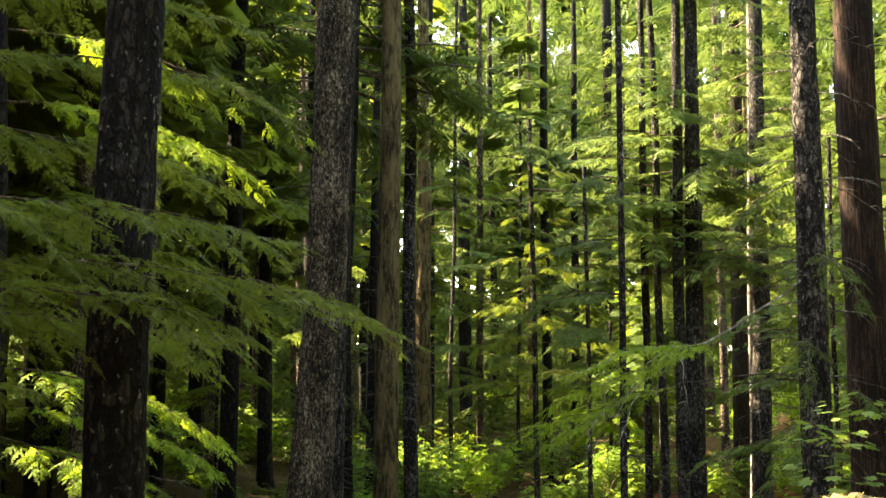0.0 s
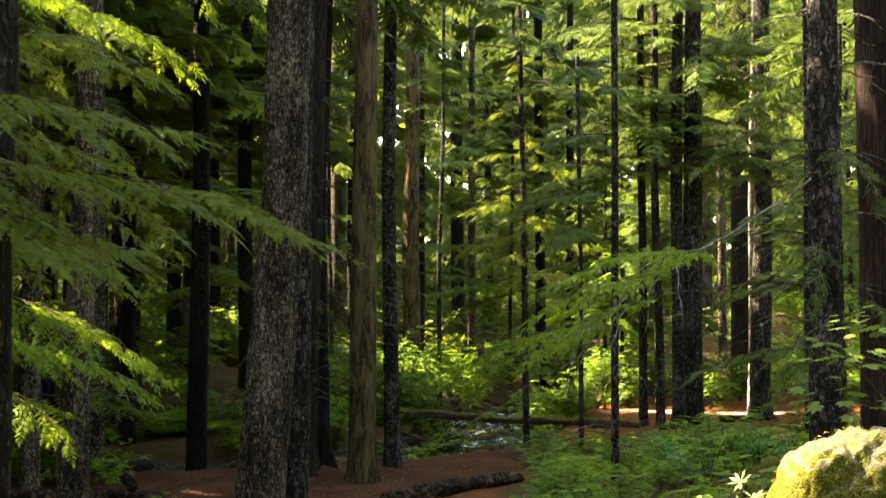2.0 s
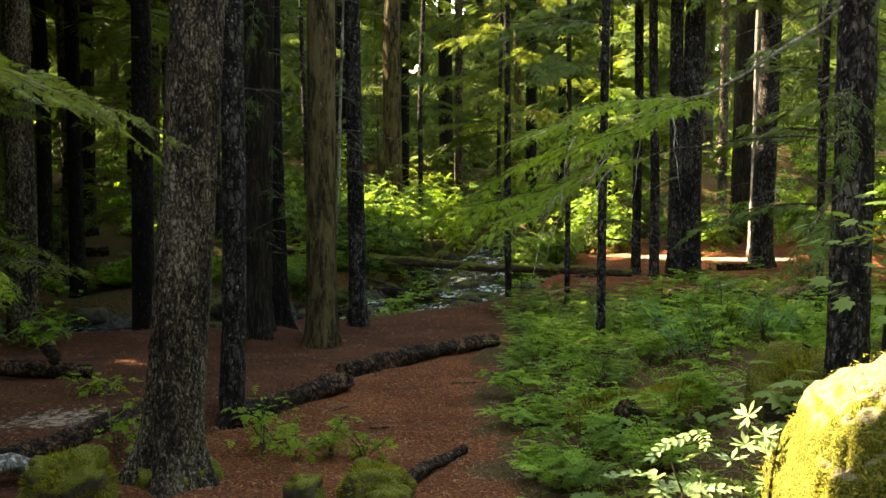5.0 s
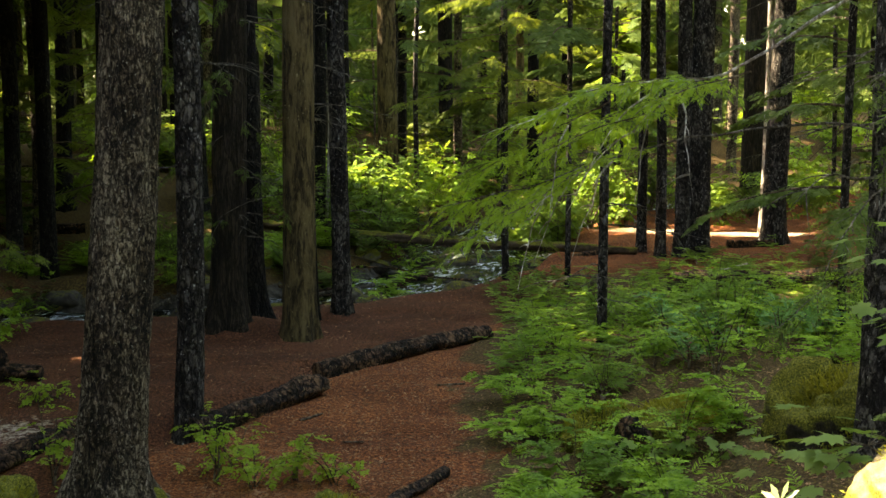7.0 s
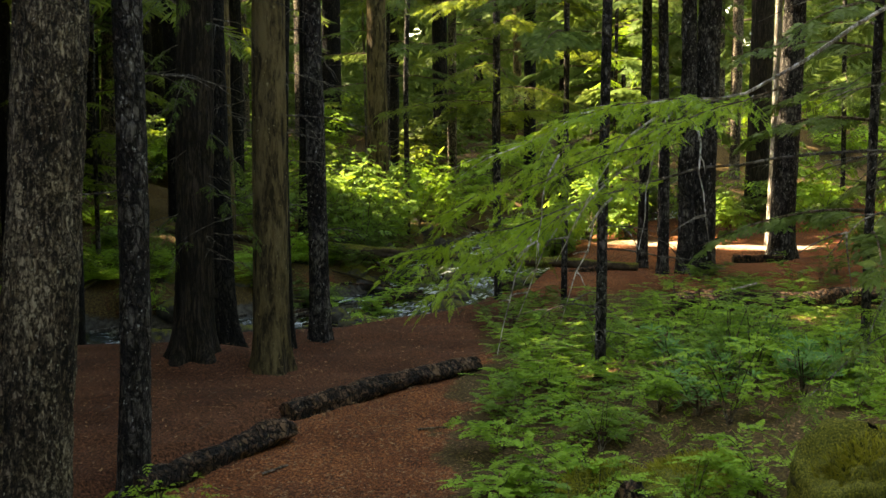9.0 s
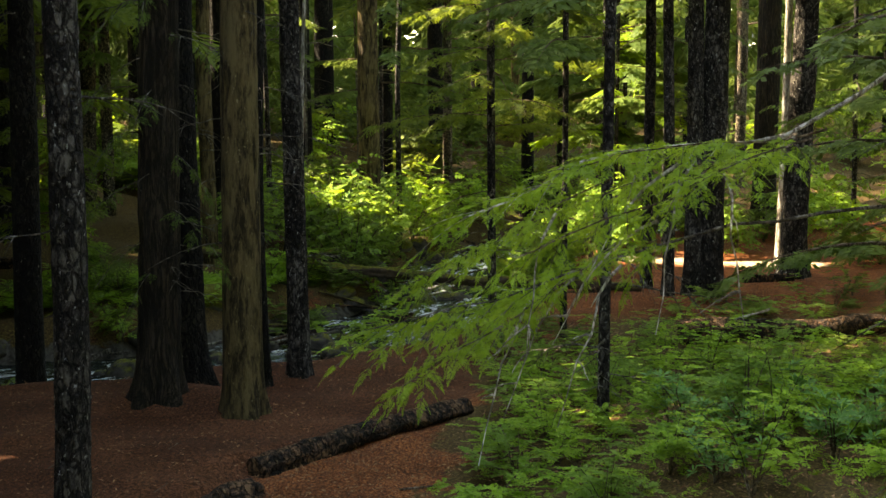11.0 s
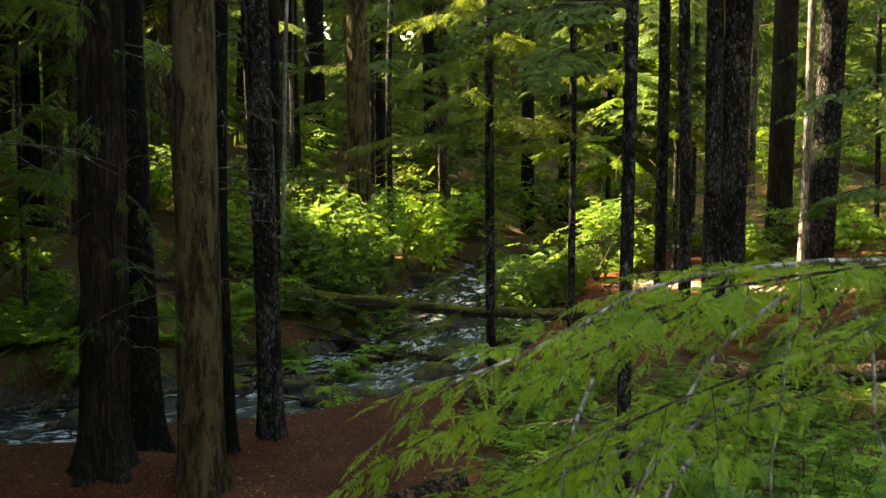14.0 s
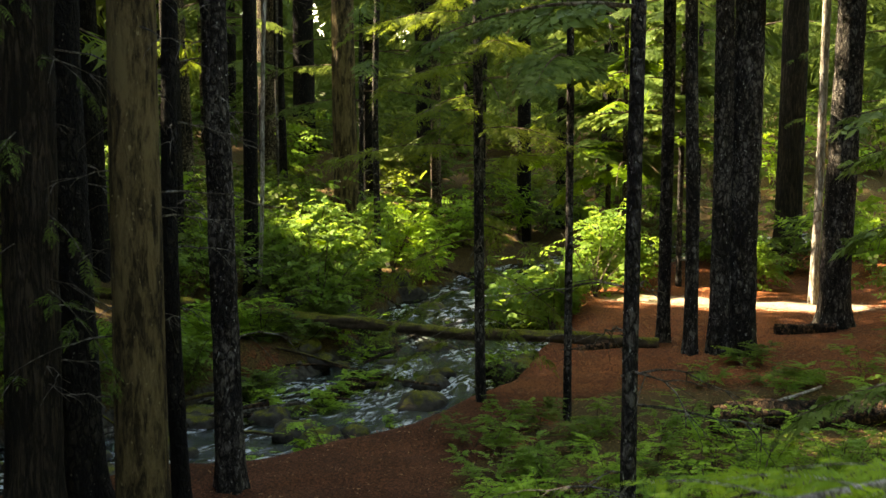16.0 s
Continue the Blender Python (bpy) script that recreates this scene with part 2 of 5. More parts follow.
def part(name, soup, mat, parent, label="", smooth=True, kind="", root=None):
    """One mesh from a soup in world metres, under a thing; root: the thing when the parent is itself a part."""
    if not soup.n:
        return None
    base = np.array((root or parent).location)
    ob = new(name, quad_mesh(name, np.concatenate(soup.v) - base, np.concatenate(soup.q), mat, smooth))
    ob.parent = parent
    return tagged(ob, label, kind=kind)


def lone(name, soup, mat, at, label, category, group="", kind="", smooth=True):
    """A thing that is one mesh, from a soup in world metres."""
    ob = new(name, quad_mesh(name, np.concatenate(soup.v) - np.array(at), np.concatenate(soup.q), mat, smooth))
    ob.location = at
    return tagged(ob, label, category, group, kind)


_lattice = np.random.default_rng(3).random((256, 256))


def vnoise(u, v, period=256):
    """Smooth value noise on a plane, periodic in u."""
    i, j = np.floor(u).astype(int), np.floor(v).astype(int)
    f, g = u - i, v - j
    f, g = f * f * (3 - 2 * f), g * g * (3 - 2 * g)
    a, b = _lattice[i % period, j % 256], _lattice[(i + 1) % period, j % 256]
    c, d = _lattice[i % period, (j + 1) % 256], _lattice[(i + 1) % period, (j + 1) % 256]
    return (a * (1 - f) + b * f) * (1 - g) + (c * (1 - f) + d * f) * g


def smooth01(x):
    x = np.clip(x, 0, 1)
    return x * x * (3 - 2 * x)


def ring_quads(rings, sides):
    i, j = np.meshgrid(np.arange(rings - 1), np.arange(sides), indexing="ij")
    k = (j + 1) % sides
    return np.stack([i * sides + j, i * sides + k, (i + 1) * sides + k, (i + 1) * sides + j], -1).reshape(-1, 4)


def tube(path, radii, sides=5, rough=None):
    """A tube along a path; rough: radius factors, a row a ring and a column a side."""
    path, radii = np.asarray(path, float), np.asarray(radii, float)
    t = np.gradient(path, axis=0)
    t /= np.linalg.norm(t, axis=1, keepdims=True) + 1e-9
    ref = np.array([0.0, 0, 1]) if abs(t[:, 2]).mean() < 0.8 else np.array([1.0, 0, 0])
    a = np.cross(t, ref)
    a /= np.linalg.norm(a, axis=1, keepdims=True) + 1e-9
    b = np.cross(a, t)
    ang = np.linspace(0, 2 * np.pi, sides, endpoint=False)
    r = radii[:, None] * (rough if rough is not None else 1.0) * np.ones((1, sides))
    v = path[:, None] + r[..., None] * (np.cos(ang)[None, :, None] * a[:, None] + np.sin(ang)[None, :, None] * b[:, None])
    return v.reshape(-1, 3), ring_quads(len(path), sides)


def diamonds(p, d, s, length, width, mid=0.45):
    """Leaflets: base p, direction d, sideways s."""
    length, width = np.asarray(length)[:, None], np.asarray(width)[:, None]
    v = np.stack([p, p + mid * length * d + 0.5 * width * s, p + length * d, p + mid * length * d - 0.5 * width * s], 1)
    return v.reshape(-1, 3), np.arange(4 * len(p)).reshape(-1, 4)


def spray(pairs, sub, seed, wide=0.42, plump=0.3):
    """A flat twig of length 1 along x with side twigs; sub: pairs of leaflets on each side twig (0: it is one leaflet)."""
    r = np.random.default_rng(seed)
    p, d, s, ln, wd = [], [], [], [], []
    for i in range(pairs):
        for side in (-1, 1):
            t = (i + 0.3 + 0.5 * r.random()) / pairs
            l = wide * (0.25 + 0.75 * math.sin(math.pi * min(1, 0.28 + 0.72 * t))) * (1.12 - 0.45 * t) * r.uniform(0.75, 1.15)
            a = side * r.uniform(0.8, 1.15)
            base, ax = np.array([t * 0.92, 0, 0]), np.array([math.cos(a), math.sin(a), r.uniform(-0.25, 0.05)])
            if sub == 0:
                p.append(base); d.append(ax); s.append(np.array([-math.sin(a), math.cos(a), r.uniform(-0.5, 0.5)])); ln.append(l); wd.append(l * plump)
                continue
            for k in range(sub):
                for ss in (-1, 1):
                    tt = (k + 0.3 + 0.4 * r.random()) / sub
                    b = a + ss * r.uniform(0.6, 1.0)
                    p.append(base + ax * l * tt); d.append(np.array([math.cos(b), math.sin(b), r.uniform(-0.3, 0.1)]))
                    s.append(np.array([-math.sin(b), math.cos(b), r.uniform(-0.5, 0.5)]))
                    m = l / sub * r.uniform(1.0, 1.6) * (1.2 - 0.5 * tt)
                    ln.append(m); wd.append(m * (plump + 0.12))
            p.append(base); d.append(ax); s.append(np.array([-math.sin(a), math.cos(a), 0])); ln.append(l * 1.05); wd.append(l * 0.10)
    if plump > 0.9:
        v, q = diamonds(np.array(p), np.array(d), np.array(s), np.array(ln), np.array(wd))
        v[:, 2] -= 0.22 * v[:, 0] ** 2 + 0.35 * v[:, 1] ** 2
        return v, q
    p.append(np.array([0.75, 0, 0])); d.append(np.array([1.0, 0, 0])); s.append(np.array([0, 1.0, 0])); ln.append(0.28); wd.append(0.07)
    p.append(np.array([0.0, 0, 0])); d.append(np.array([1.0, 0, 0])); s.append(np.array([0, 1.0, 0])); ln.append(1.0); wd.append(0.018)
    v, q = diamonds(np.array(p), np.array(d), np.array(s), np.array(ln), np.array(wd))
    v[:, 2] -= 0.22 * v[:, 0] ** 2 + 0.35 * v[:, 1] ** 2
    return v, q


CANOPY = [spray(4, 0, 50 + k, 0.56, 1.1) for k in range(4)]
COARSE = [spray(8, 0, k, 0.45, 0.19) for k in range(4)]
MIDDLE = [spray(7, 2, 10 + k, 0.42, 0.3) for k in range(4)]
TWIGS = [spray(8, 0, 70 + k, 0.36, 0.2) for k in range(4)]
TWIGLETS = [spray(16, 0, 80 + k, 0.23, 0.24) for k in range(4)]
FERN = [spray(14, 0, 30 + k, 0.26, 0.22) for k in range(3)]

# openings in the canopy: a lit place and the width of the opening
GAPS = [
    ((2.3, 9.2, 1.8), 0.6), ((2.4, 9.5, 1.2), 0.6), ((2.3, 10.4, 1.65), 0.5), ((3.6, 12.0, 2.5), 0.3), ((3.4, 11.9, 2.6), 0.2),
    ((4.6, 35.9, 0.1), 0.6), ((5.6, 35.4, 0.1), 0.65), ((6.6, 35.1, 0.1), 0.7), ((7.6, 34.9, 0.1), 0.7), ((8.7, 34.6, 0.1), 0.4),
    ((4.2, 36.4, 0.9), 1.3), ((4.9, 36.9, 0.9), 1.2), ((3.2, 35.6, 0.9), 0.9), ((2.6, 35.3, 0.7), 0.7), ((-0.6, 36.4, 1.5), 0.8), ((-1.6, 36.2, 1.0), 0.6), ((-2.8, 16.95, 0.1), 0.4), ((-3.9, 18.2, 0.1), 0.3), ((-1.2, 36.6, 1.7), 0.5), ((-0.8, 37.4, 1.5), 0.45), ((0.1, 37.8, 1.3), 0.3),
    ((6.4, 37.5, 4.6), 0.6), ((5.5, 37.4, 5.0), 0.7), ((5.6, 37.4, 4.0), 0.6), ((5.1, 37.4, 3.1), 0.55), ((4.4, 37.4, 2.8), 0.45), ((6.0, 36.5, 3.4), 0.6), ((8.55, 35.1, 4.7), 0.12), ((8.6, 35.1, 6.0), 0.15),
    ((5.0, 30.0, 9.0), 1.0), ((7.0, 31.0, 10.0), 1.2), ((9.0, 31.5, 10.5), 1.2), ((3.4, 30.0, 9.2), 0.7), ((6.0, 28.0, 7.5), 0.7),
    ((4.0, 14.1, 6.4), 0.4), ((4.8, 15.0, 5.4), 0.35), ((1.4, 34.0, -0.5), 0.4),
    ((-2.2, 30.0, -0.5), 0.25), ((-0.4, 36.4, 1.2), 0.5), ((-1.5, 37.0, 1.6), 0.45), ((3.6, 35.8, 0.8), 0.7), ((4.5, 36.0, 0.6), 0.8),
    ((-3.55, 33.6, 2.5), 0.4), ((-3.55, 33.6, 4.5), 0.4), ((2.0, 28.0, 5.5), 0.5), ((1.1, 28.0, 4.8), 0.5), ((2.9, 28.2, 4.6), 0.4), ((2.0, 27.2, 6.8), 0.6), ((-2.0, 46.0, 5.0), 0.7), ((-5.5, 50.0, 7.0), 1.6), ((1.5, 48.0, 7.5), 0.8), ((-9.0, 44.0, 5.0), 1.2), ((10.0, 46.0, 7.0), 0.8),
    ((5.2, 39.5, 6.0), 0.5), ((6.5, 38.5, 7.0), 0.6), ((-2.2, 11.2, 2.4), 0.35), ((-3.4, 11.0, 2.4), 0.5), ((-0.7, 35.8, 1.2), 0.9), ((7.9, 36.7, 0.6), 0.5),
    ((-6.2, 24.0, 1.6), 0.45), ((-6.8, 29.8, 3.0), 0.6), ((-6.0, 21.6, 3.2), 0.4), ((-8.2, 27.5, 1.4), 0.5), ((-9.5, 36.0, 3.6), 0.6), ((-5.6, 38.0, 4.5), 0.45), ((-4.5, 31.5, 0.6), 0.4), ((-7.0, 33.0, 1.2), 0.5),
]
_gp = np.array([g[0] for g in GAPS])
_gr = np.array([g[1] for g in GAPS])


def shades(p, size=0.0):
    """False for what would stand in an opening of the canopy."""
    s = np.array(SUN)
    rel = p[:, None] - _gp[None]
    along = rel @ s
    off = np.linalg.norm(rel - along[..., None] * s, axis=2)
    return ~((along > 0.9) & (off < _gr[None] + 0.12 * np.reshape(size, (-1, 1)))).any(axis=1)


def trail_sky(p, size):
    """False for high foliage above the trail, left out unseen so more sky light comes down."""
    mid = np.interp(p[:, 1], [0, 14, 18, 22, 26], [0.9, 1.9, 1.9, 1.5, 1.6])
    wide = np.interp(p[:, 1], [-2, 2, 20, 25], [0.0, 3.8, 5.0, 0.0])
    left_open = (p[:, 2] > 8.0) & ((p[:, 1] < 14.0) | (p[:, 0] > -2.6)) & (np.abs(p[:, 0] - mid + 3.5) < wide + 0.2 * size)
    return ~(((p[:, 2] > 6.5) & (np.abs(p[:, 0] - mid) < wide + 0.2 * size)) | left_open)


def put(soup, templates, pos, ax, up, scale, r):
    """Lays templates at pos with x along ax and z near up."""
    keep = shades(pos + 0.5 * ax * scale[:, None], np.where(scale > 1.2, np.minimum(1.5 * scale, 4.5), scale)) & trail_sky(pos + 0.5 * ax * scale[:, None], scale)
    pos, ax, up, scale = pos[keep], ax[keep], up[keep], scale[keep]
    if not len(pos):
        return
    ax = ax / np.linalg.norm(ax, axis=1, keepdims=True)
    y = np.cross(up, ax)
    y /= np.linalg.norm(y, axis=1, keepdims=True) + 1e-9
    z = np.cross(ax, y)
    pick = r.integers(0, len(templates), len(pos))
    for k, (v, q) in enumerate(templates):
        sel = pick == k
        c = int(sel.sum())
        if c:
            m = np.stack([ax[sel], y[sel], z[sel]], 1) * scale[sel][:, None, None]
            w = np.einsum("ni,kij->knj", v, m) + pos[sel][:, None]
            soup.add(w.reshape(-1, 3), (q[None] + (np.arange(c) * len(v))[:, None, None]).reshape(-1, 4))


def bough(wood, leaf, base, azimuth, length, rise, droop, templates, r, dens=5.0, size=0.36, thick=0.011, bare=0.12):
    """A limb with flat sprays on both sides. azimuth in radians from +x."""
    h = np.array([math.cos(azimuth), math.sin(azimuth), 0.0])
    side = np.array([-h[1], h[0], 0.0])
    bend = r.uniform(-0.12, 0.12)
    cheap = templates is COARSE or templates is CANOPY
    t = np.linspace(0, 1, 4 if cheap else 7)
    path = np.asarray(base) + length * (t[:, None] * h + (bend * t ** 2)[:, None] * side + (rise * t - droop * t ** 2)[:, None] * np.array([0, 0, 1.0]))
    if not (cheap and not shades(path, 0.3).all()):
        wood.add(*tube(path, thick * length * (1.05 - t) + 0.002, 3 if cheap else 5))
    n = max(3, int(length * dens))
    ts = bare + (1 - bare) * (np.arange(2 * n) // 2 + r.random(2 * n)) / n
    sg = np.where(np.arange(2 * n) % 2, 1.0, -1.0)
    pos = np.stack([np.interp(ts, t, path[:, k]) for k in range(3)], 1)
    slope = rise - 2 * droop * ts
    ang = sg * r.uniform(0.7, 1.15, 2 * n)
    ax = np.cos(ang)[:, None] * (h + slope[:, None] * np.array([0, 0, 1.0])) + np.sin(ang)[:, None] * side + np.array([0, 0, 1.0]) * r.uniform(-0.3, 0.06, 2 * n)[:, None]
    ln = length * size * (1.1 - 0.72 * ts) * r.uniform(0.7, 1.2, 2 * n)
    up = np.array([0, 0, 1.0]) + 0.22 * r.normal(size=(2 * n, 3))
    pos, ax, up, ln = np.vstack([pos, path[-2:-1]]), np.vstack([ax, (h + (rise - 2 * droop) * np.array([0, 0, 1.0]))[None]]), np.vstack([up, [[0, 0, 1.0]]]), np.append(ln, length * 0.3)
    put(leaf, templates, pos, ax, up, ln, r)


def fine_bough(wood, leaf, base, azimuth, length, rise, droop, r, bare=0.2, step=0.10, twig_len=0.20, reach=0.34, points=None, twigs=None, loose=0.0, stout=1.0):
    """A limb near the eye: side branches that each carry small flat twigs. points: bends that it follows."""
    if points is not None:
        points = np.array(points, float)
        run = points[-1] - points[0]
        azimuth, length = math.atan2(run[1], run[0]), float(np.linalg.norm(run))
        rise, droop = run[2] / length, 0.0
    h = np.array([math.cos(azimuth), math.sin(azimuth), 0.0])
    side, zed = np.array([-h[1], h[0], 0.0]), np.array([0, 0, 1.0])
    t = np.linspace(0, 1, 9)
    path = np.asarray(base) + length * (t[:, None] * h + (rise * t - droop * t ** 2)[:, None] * zed) + np.cumsum(r.normal(0, 0.006 * length, (9, 3)), 0)
    if points is not None:
        along = np.concatenate([[0], np.cumsum(np.linalg.norm(np.diff(points, axis=0), axis=1))])
        t = np.linspace(0, 1, 17)
        path = np.stack([np.interp(t * along[-1], along, points[:, k]) for k in range(3)], 1) + np.cumsum(r.normal(0, 0.0035 * length, (17, 3)), 0)
    wood.add(*tube(path, stout * ((0.0036 - 0.0014 * loose) * length * (1.04 - t) + 0.003 - 0.001 * loose), 6))
    n = int(length * (1 - bare) / step)
    for k in range(n):
        u = bare + (1 - bare) * (k + r.random()) / n
        p0 = np.array([np.interp(u, t, path[:, i]) for i in range(3)])
        ang = (1 if k % 2 else -1) * r.uniform(0.6, 1.05) * (1.0 if k < n - 2 else 0.3)
        grow_in = min(1.0, 0.45 + 2.2 * (u - bare))
        l = max(0.16, length * reach * (1.12 - 0.85 * u) * grow_in * r.uniform(0.65, 1.2))
        d = math.cos(ang) * h + math.sin(ang) * side + zed * ((rise - 2 * droop * u) * math.cos(ang) + r.uniform(-0.30 - 0.3 * loose, 0.16 + 0.25 * loose))
        w = np.linspace(0, 1, 4)
        sub = p0 + l * (w[:, None] * d - (0.22 * w ** 2)[:, None] * zed)
        wood.add(*tube(sub, (0.0045 - 0.002 * loose) * l * (1.1 - w) + 0.0012, 3))
        m = max(3, int(l / 0.055))
        us = (np.arange(2 * m) // 2 + r.random(2 * m)) / m
        pos = np.stack([np.interp(us, w, sub[:, i]) for i in range(3)], 1)
        d2 = d / np.linalg.norm(d)
        s2 = np.cross(zed, d2)
        a2 = np.where(np.arange(2 * m) % 2, 1.0, -1.0) * r.uniform(0.6, 1.1, 2 * m)
        ax = np.cos(a2)[:, None] * d2 + np.sin(a2)[:, None] * s2 + zed * (r.uniform(-0.3 - 0.5 * loose, 0.05 + 0.2 * loose, 2 * m) - 0.2 * us)[:, None]
        ln = twig_len * (1.15 - 0.6 * us) * r.uniform(0.6, 1.25, 2 * m)
        up = zed + (0.42 + 0.35 * loose) * r.normal(size=(2 * m, 3))
        put(leaf, twigs or TWIGS, np.vstack([pos, sub[-1:]]), np.vstack([ax, d2[None] - 0.2 * zed]), np.vstack([up, zed[None]]), np.append(ln, twig_len * 0.9), r)


def dead_twig(wood, base, azimuth, length, r, rise=0.1, droop=0.3):
    """A bare crooked limb with a few side twigs."""
    h = np.array([math.cos(azimuth), math.sin(azimuth), 0.0])
    side = np.array([-h[1], h[0], 0.0])
    t = np.linspace(0, 1, 8)
    path = np.asarray(base) + length * (t[:, None] * h + (rise * t - droop * t ** 2)[:, None] * np.array([0, 0, 1.0])) + np.cumsum(r.normal(0, 0.02 * length, (8, 3)), 0)
    wood.add(*tube(path, 0.009 * length ** 0.5 * (1.05 - t) + 0.0015, 5))
    for k in range(int(2 + length * 3)):
        i = r.integers(2, 7)
        d = h * r.uniform(0.4, 1) + side * r.uniform(-1, 1) + np.array([0, 0, r.uniform(-0.7, 0.25)])
        l = length * r.uniform(0.12, 0.4)
        u = np.linspace(0, 1, 5)
        sub = path[i] + l * (u[:, None] * d + (u ** 2)[:, None] * np.array([0, 0, -0.3])) + np.cumsum(r.normal(0, 0.02 * l, (5, 3)), 0)
        wood.add(*tube(sub, 0.004 * (1.1 - u) + 0.001, 4))


# ---- ground ----
CREEK = np.array([(-40.0, 23.4), (-14.0, 24.6), (-7.0, 25.4), (-3.4, 26.4), (-0.9, 27.9), (0.8, 30.4), (1.75, 33.4), (2.1, 36.5), (3.4, 40.0), (6.5, 43.5), (12.0, 46.0), (40.0, 50.0)])
WATER_Z = -0.55
# the line of logs between the orange trail and the trodden creek bank
TRAIL_EDGE = ([15.5, 17.2, 19.15, 20.0, 22.5, 27.0, 30.0], [-2.4, -1.72, -0.66, -0.62, 1.38, 2.6, 5.0])


def creek_way(x, y):
    """Distance from the creek's middle line, and whether a place lies beyond it."""
    best, beyond = np.full(np.shape(x), 1e9), np.zeros(np.shape(x))
    for (ax, ay), (bx, by) in zip(CREEK[:-1], CREEK[1:]):
        dx, dy = bx - ax, by - ay
        t = np.clip(((x - ax) * dx + (y - ay) * dy) / (dx * dx + dy * dy), 0, 1)
        d = np.hypot(x - ax - t * dx, y - ay - t * dy)
        cross = dx * (y - ay) - dy * (x - ax)
        beyond = np.where(d < best, cross > 0, beyond)
        best = np.minimum(best, d)
    return best, beyond


def height(x, y):
    x, y = np.asarray(x, float), np.asarray(y, float)
    d, far = creek_way(x, y)
    z = 0.07 * (vnoise(x * 0.7 + 40, y * 0.7 + 40) - 0.5) + 0.05 * (vnoise(x * 2.3 + 90, y * 2.3 + 20) - 0.5)
    z = z + 0.75 * smooth01((x - 1.4) / 3.0) * (1 - smooth01((y - 17.0) / 8.0))
    edge = np.interp(y, *TRAIL_EDGE)
    z = z + 0.16 * smooth01((edge - x - 0.02) / 0.2) * (1 - smooth01((y - 19.5) / 3.0)) * smooth01((y - 15.4) / 0.9)
    z = z + 0.17 * np.exp(-(((x + 1.9) / 0.7) ** 2 + ((y - 22.9) / 0.7) ** 2))
    z = z + 0.35 * far * smooth01((d - 1.6) / 1.2) * (vnoise(x * 1.1 + 11, y * 1.1 + 5) - 0.35)
    z = z + 1.5 * far * smooth01((d - 2.5) / 11.0) + 0.02 * np.clip(np.hypot(x, y - 20) - 30, 0, 60)
    z = z + 0.8 * smooth01((x - 8.0) / 8.0) * (1 - far) * smooth01((y - 28) / 8)
    w = 1.75 + 0.5 * (vnoise(x * 0.6, y * 0.6) - 0.5)
    return z - (z + 1.0) * (1 - smooth01((d - w + 0.6) / 1.1))


def grow(a, b, step, reach):
    mid = np.arange(a, b, step)
    out = step * np.cumsum(1.18 ** np.arange(60))
    out = out[out < reach]
    return np.concatenate([(a - out)[::-1], mid, b + out])


gx, gy = grow(-9.0, 12.0, 0.17, 900), grow(10.0, 42.0, 0.17, 900)
X, Y = np.meshgrid(gx, gy, indexing="ij")
Z = height(X, Y)
ii, jj = np.meshgrid(np.arange(len(gx) - 1), np.arange(len(gy) - 1), indexing="ij")
base_i = ii * len(gy) + jj
soil = quad_mesh("ground", np.stack([X, Y, Z], -1).reshape(-1, 3), np.stack([base_i, base_i + len(gy), base_i + len(gy) + 1, base_i + 1], -1).reshape(-1, 4), GROUND)
d_c, far_c = creek_way(X, Y)
path_mid = np.interp(Y, [8, 14, 18, 22, 25, 28, 31, 36], [0.6, 0.6, 0.4, 0.6, 1.2, 2.6, 4.4, 6.8])
ragged = 0.55 * (vnoise(X * 1.9 + 61, Y * 1.9 + 17) - 0.5) + 0.5 * (vnoise(X * 5.5 + 31, Y * 5.5 + 7) - 0.5)
mossiness = np.clip(smooth01((X - path_mid - 0.55 + ragged) / 0.45) * (1 - smooth01((Y - 27.5) / 3.0)) + 1.2 * far_c * smooth01((d_c - 0.9) / 0.9) * (0.45 + 0.75 * vnoise(X * 0.9 + 7, Y * 0.9 + 3)) + 1.2 * smooth01((Y - 40.0) / 3.0) + 1.2 * far_c * smooth01((d_c - 5.0) / 3.0), 0, 1) * 0.62
# first term: sun pool painted on the far trail; second: sand on the left
sand_sun_cover = 0.8 * np.exp(-(((Y - 35.2 + 0.3 * (X - 7.0)) / 0.75) ** 2 + ((X - 7.0) / 2.6) ** 4)) + 0.45 * np.exp(-(((X + 3.2) / 1.4) ** 2 + ((Y - 16.8) / 0.8) ** 2))
bed = 0.8 * (1 - smooth01((Z + 0.42) / 0.2)) * (d_c < 4)
log_line = np.interp(Y, *TRAIL_EDGE)
dirtiness = 0.62 * smooth01((log_line + 0.30 - X) / 0.25) * (1 - smooth01((Y - 27.0) / 3.0)) + 0.5 * far_c * (d_c < 9)
for nm, values in (("dirt", dirtiness), ("moss", mossiness), ("sand_and_sun", sand_sun_cover), ("bed", bed)):
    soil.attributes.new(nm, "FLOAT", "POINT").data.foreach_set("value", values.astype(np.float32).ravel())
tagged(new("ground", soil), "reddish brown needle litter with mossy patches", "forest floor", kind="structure")

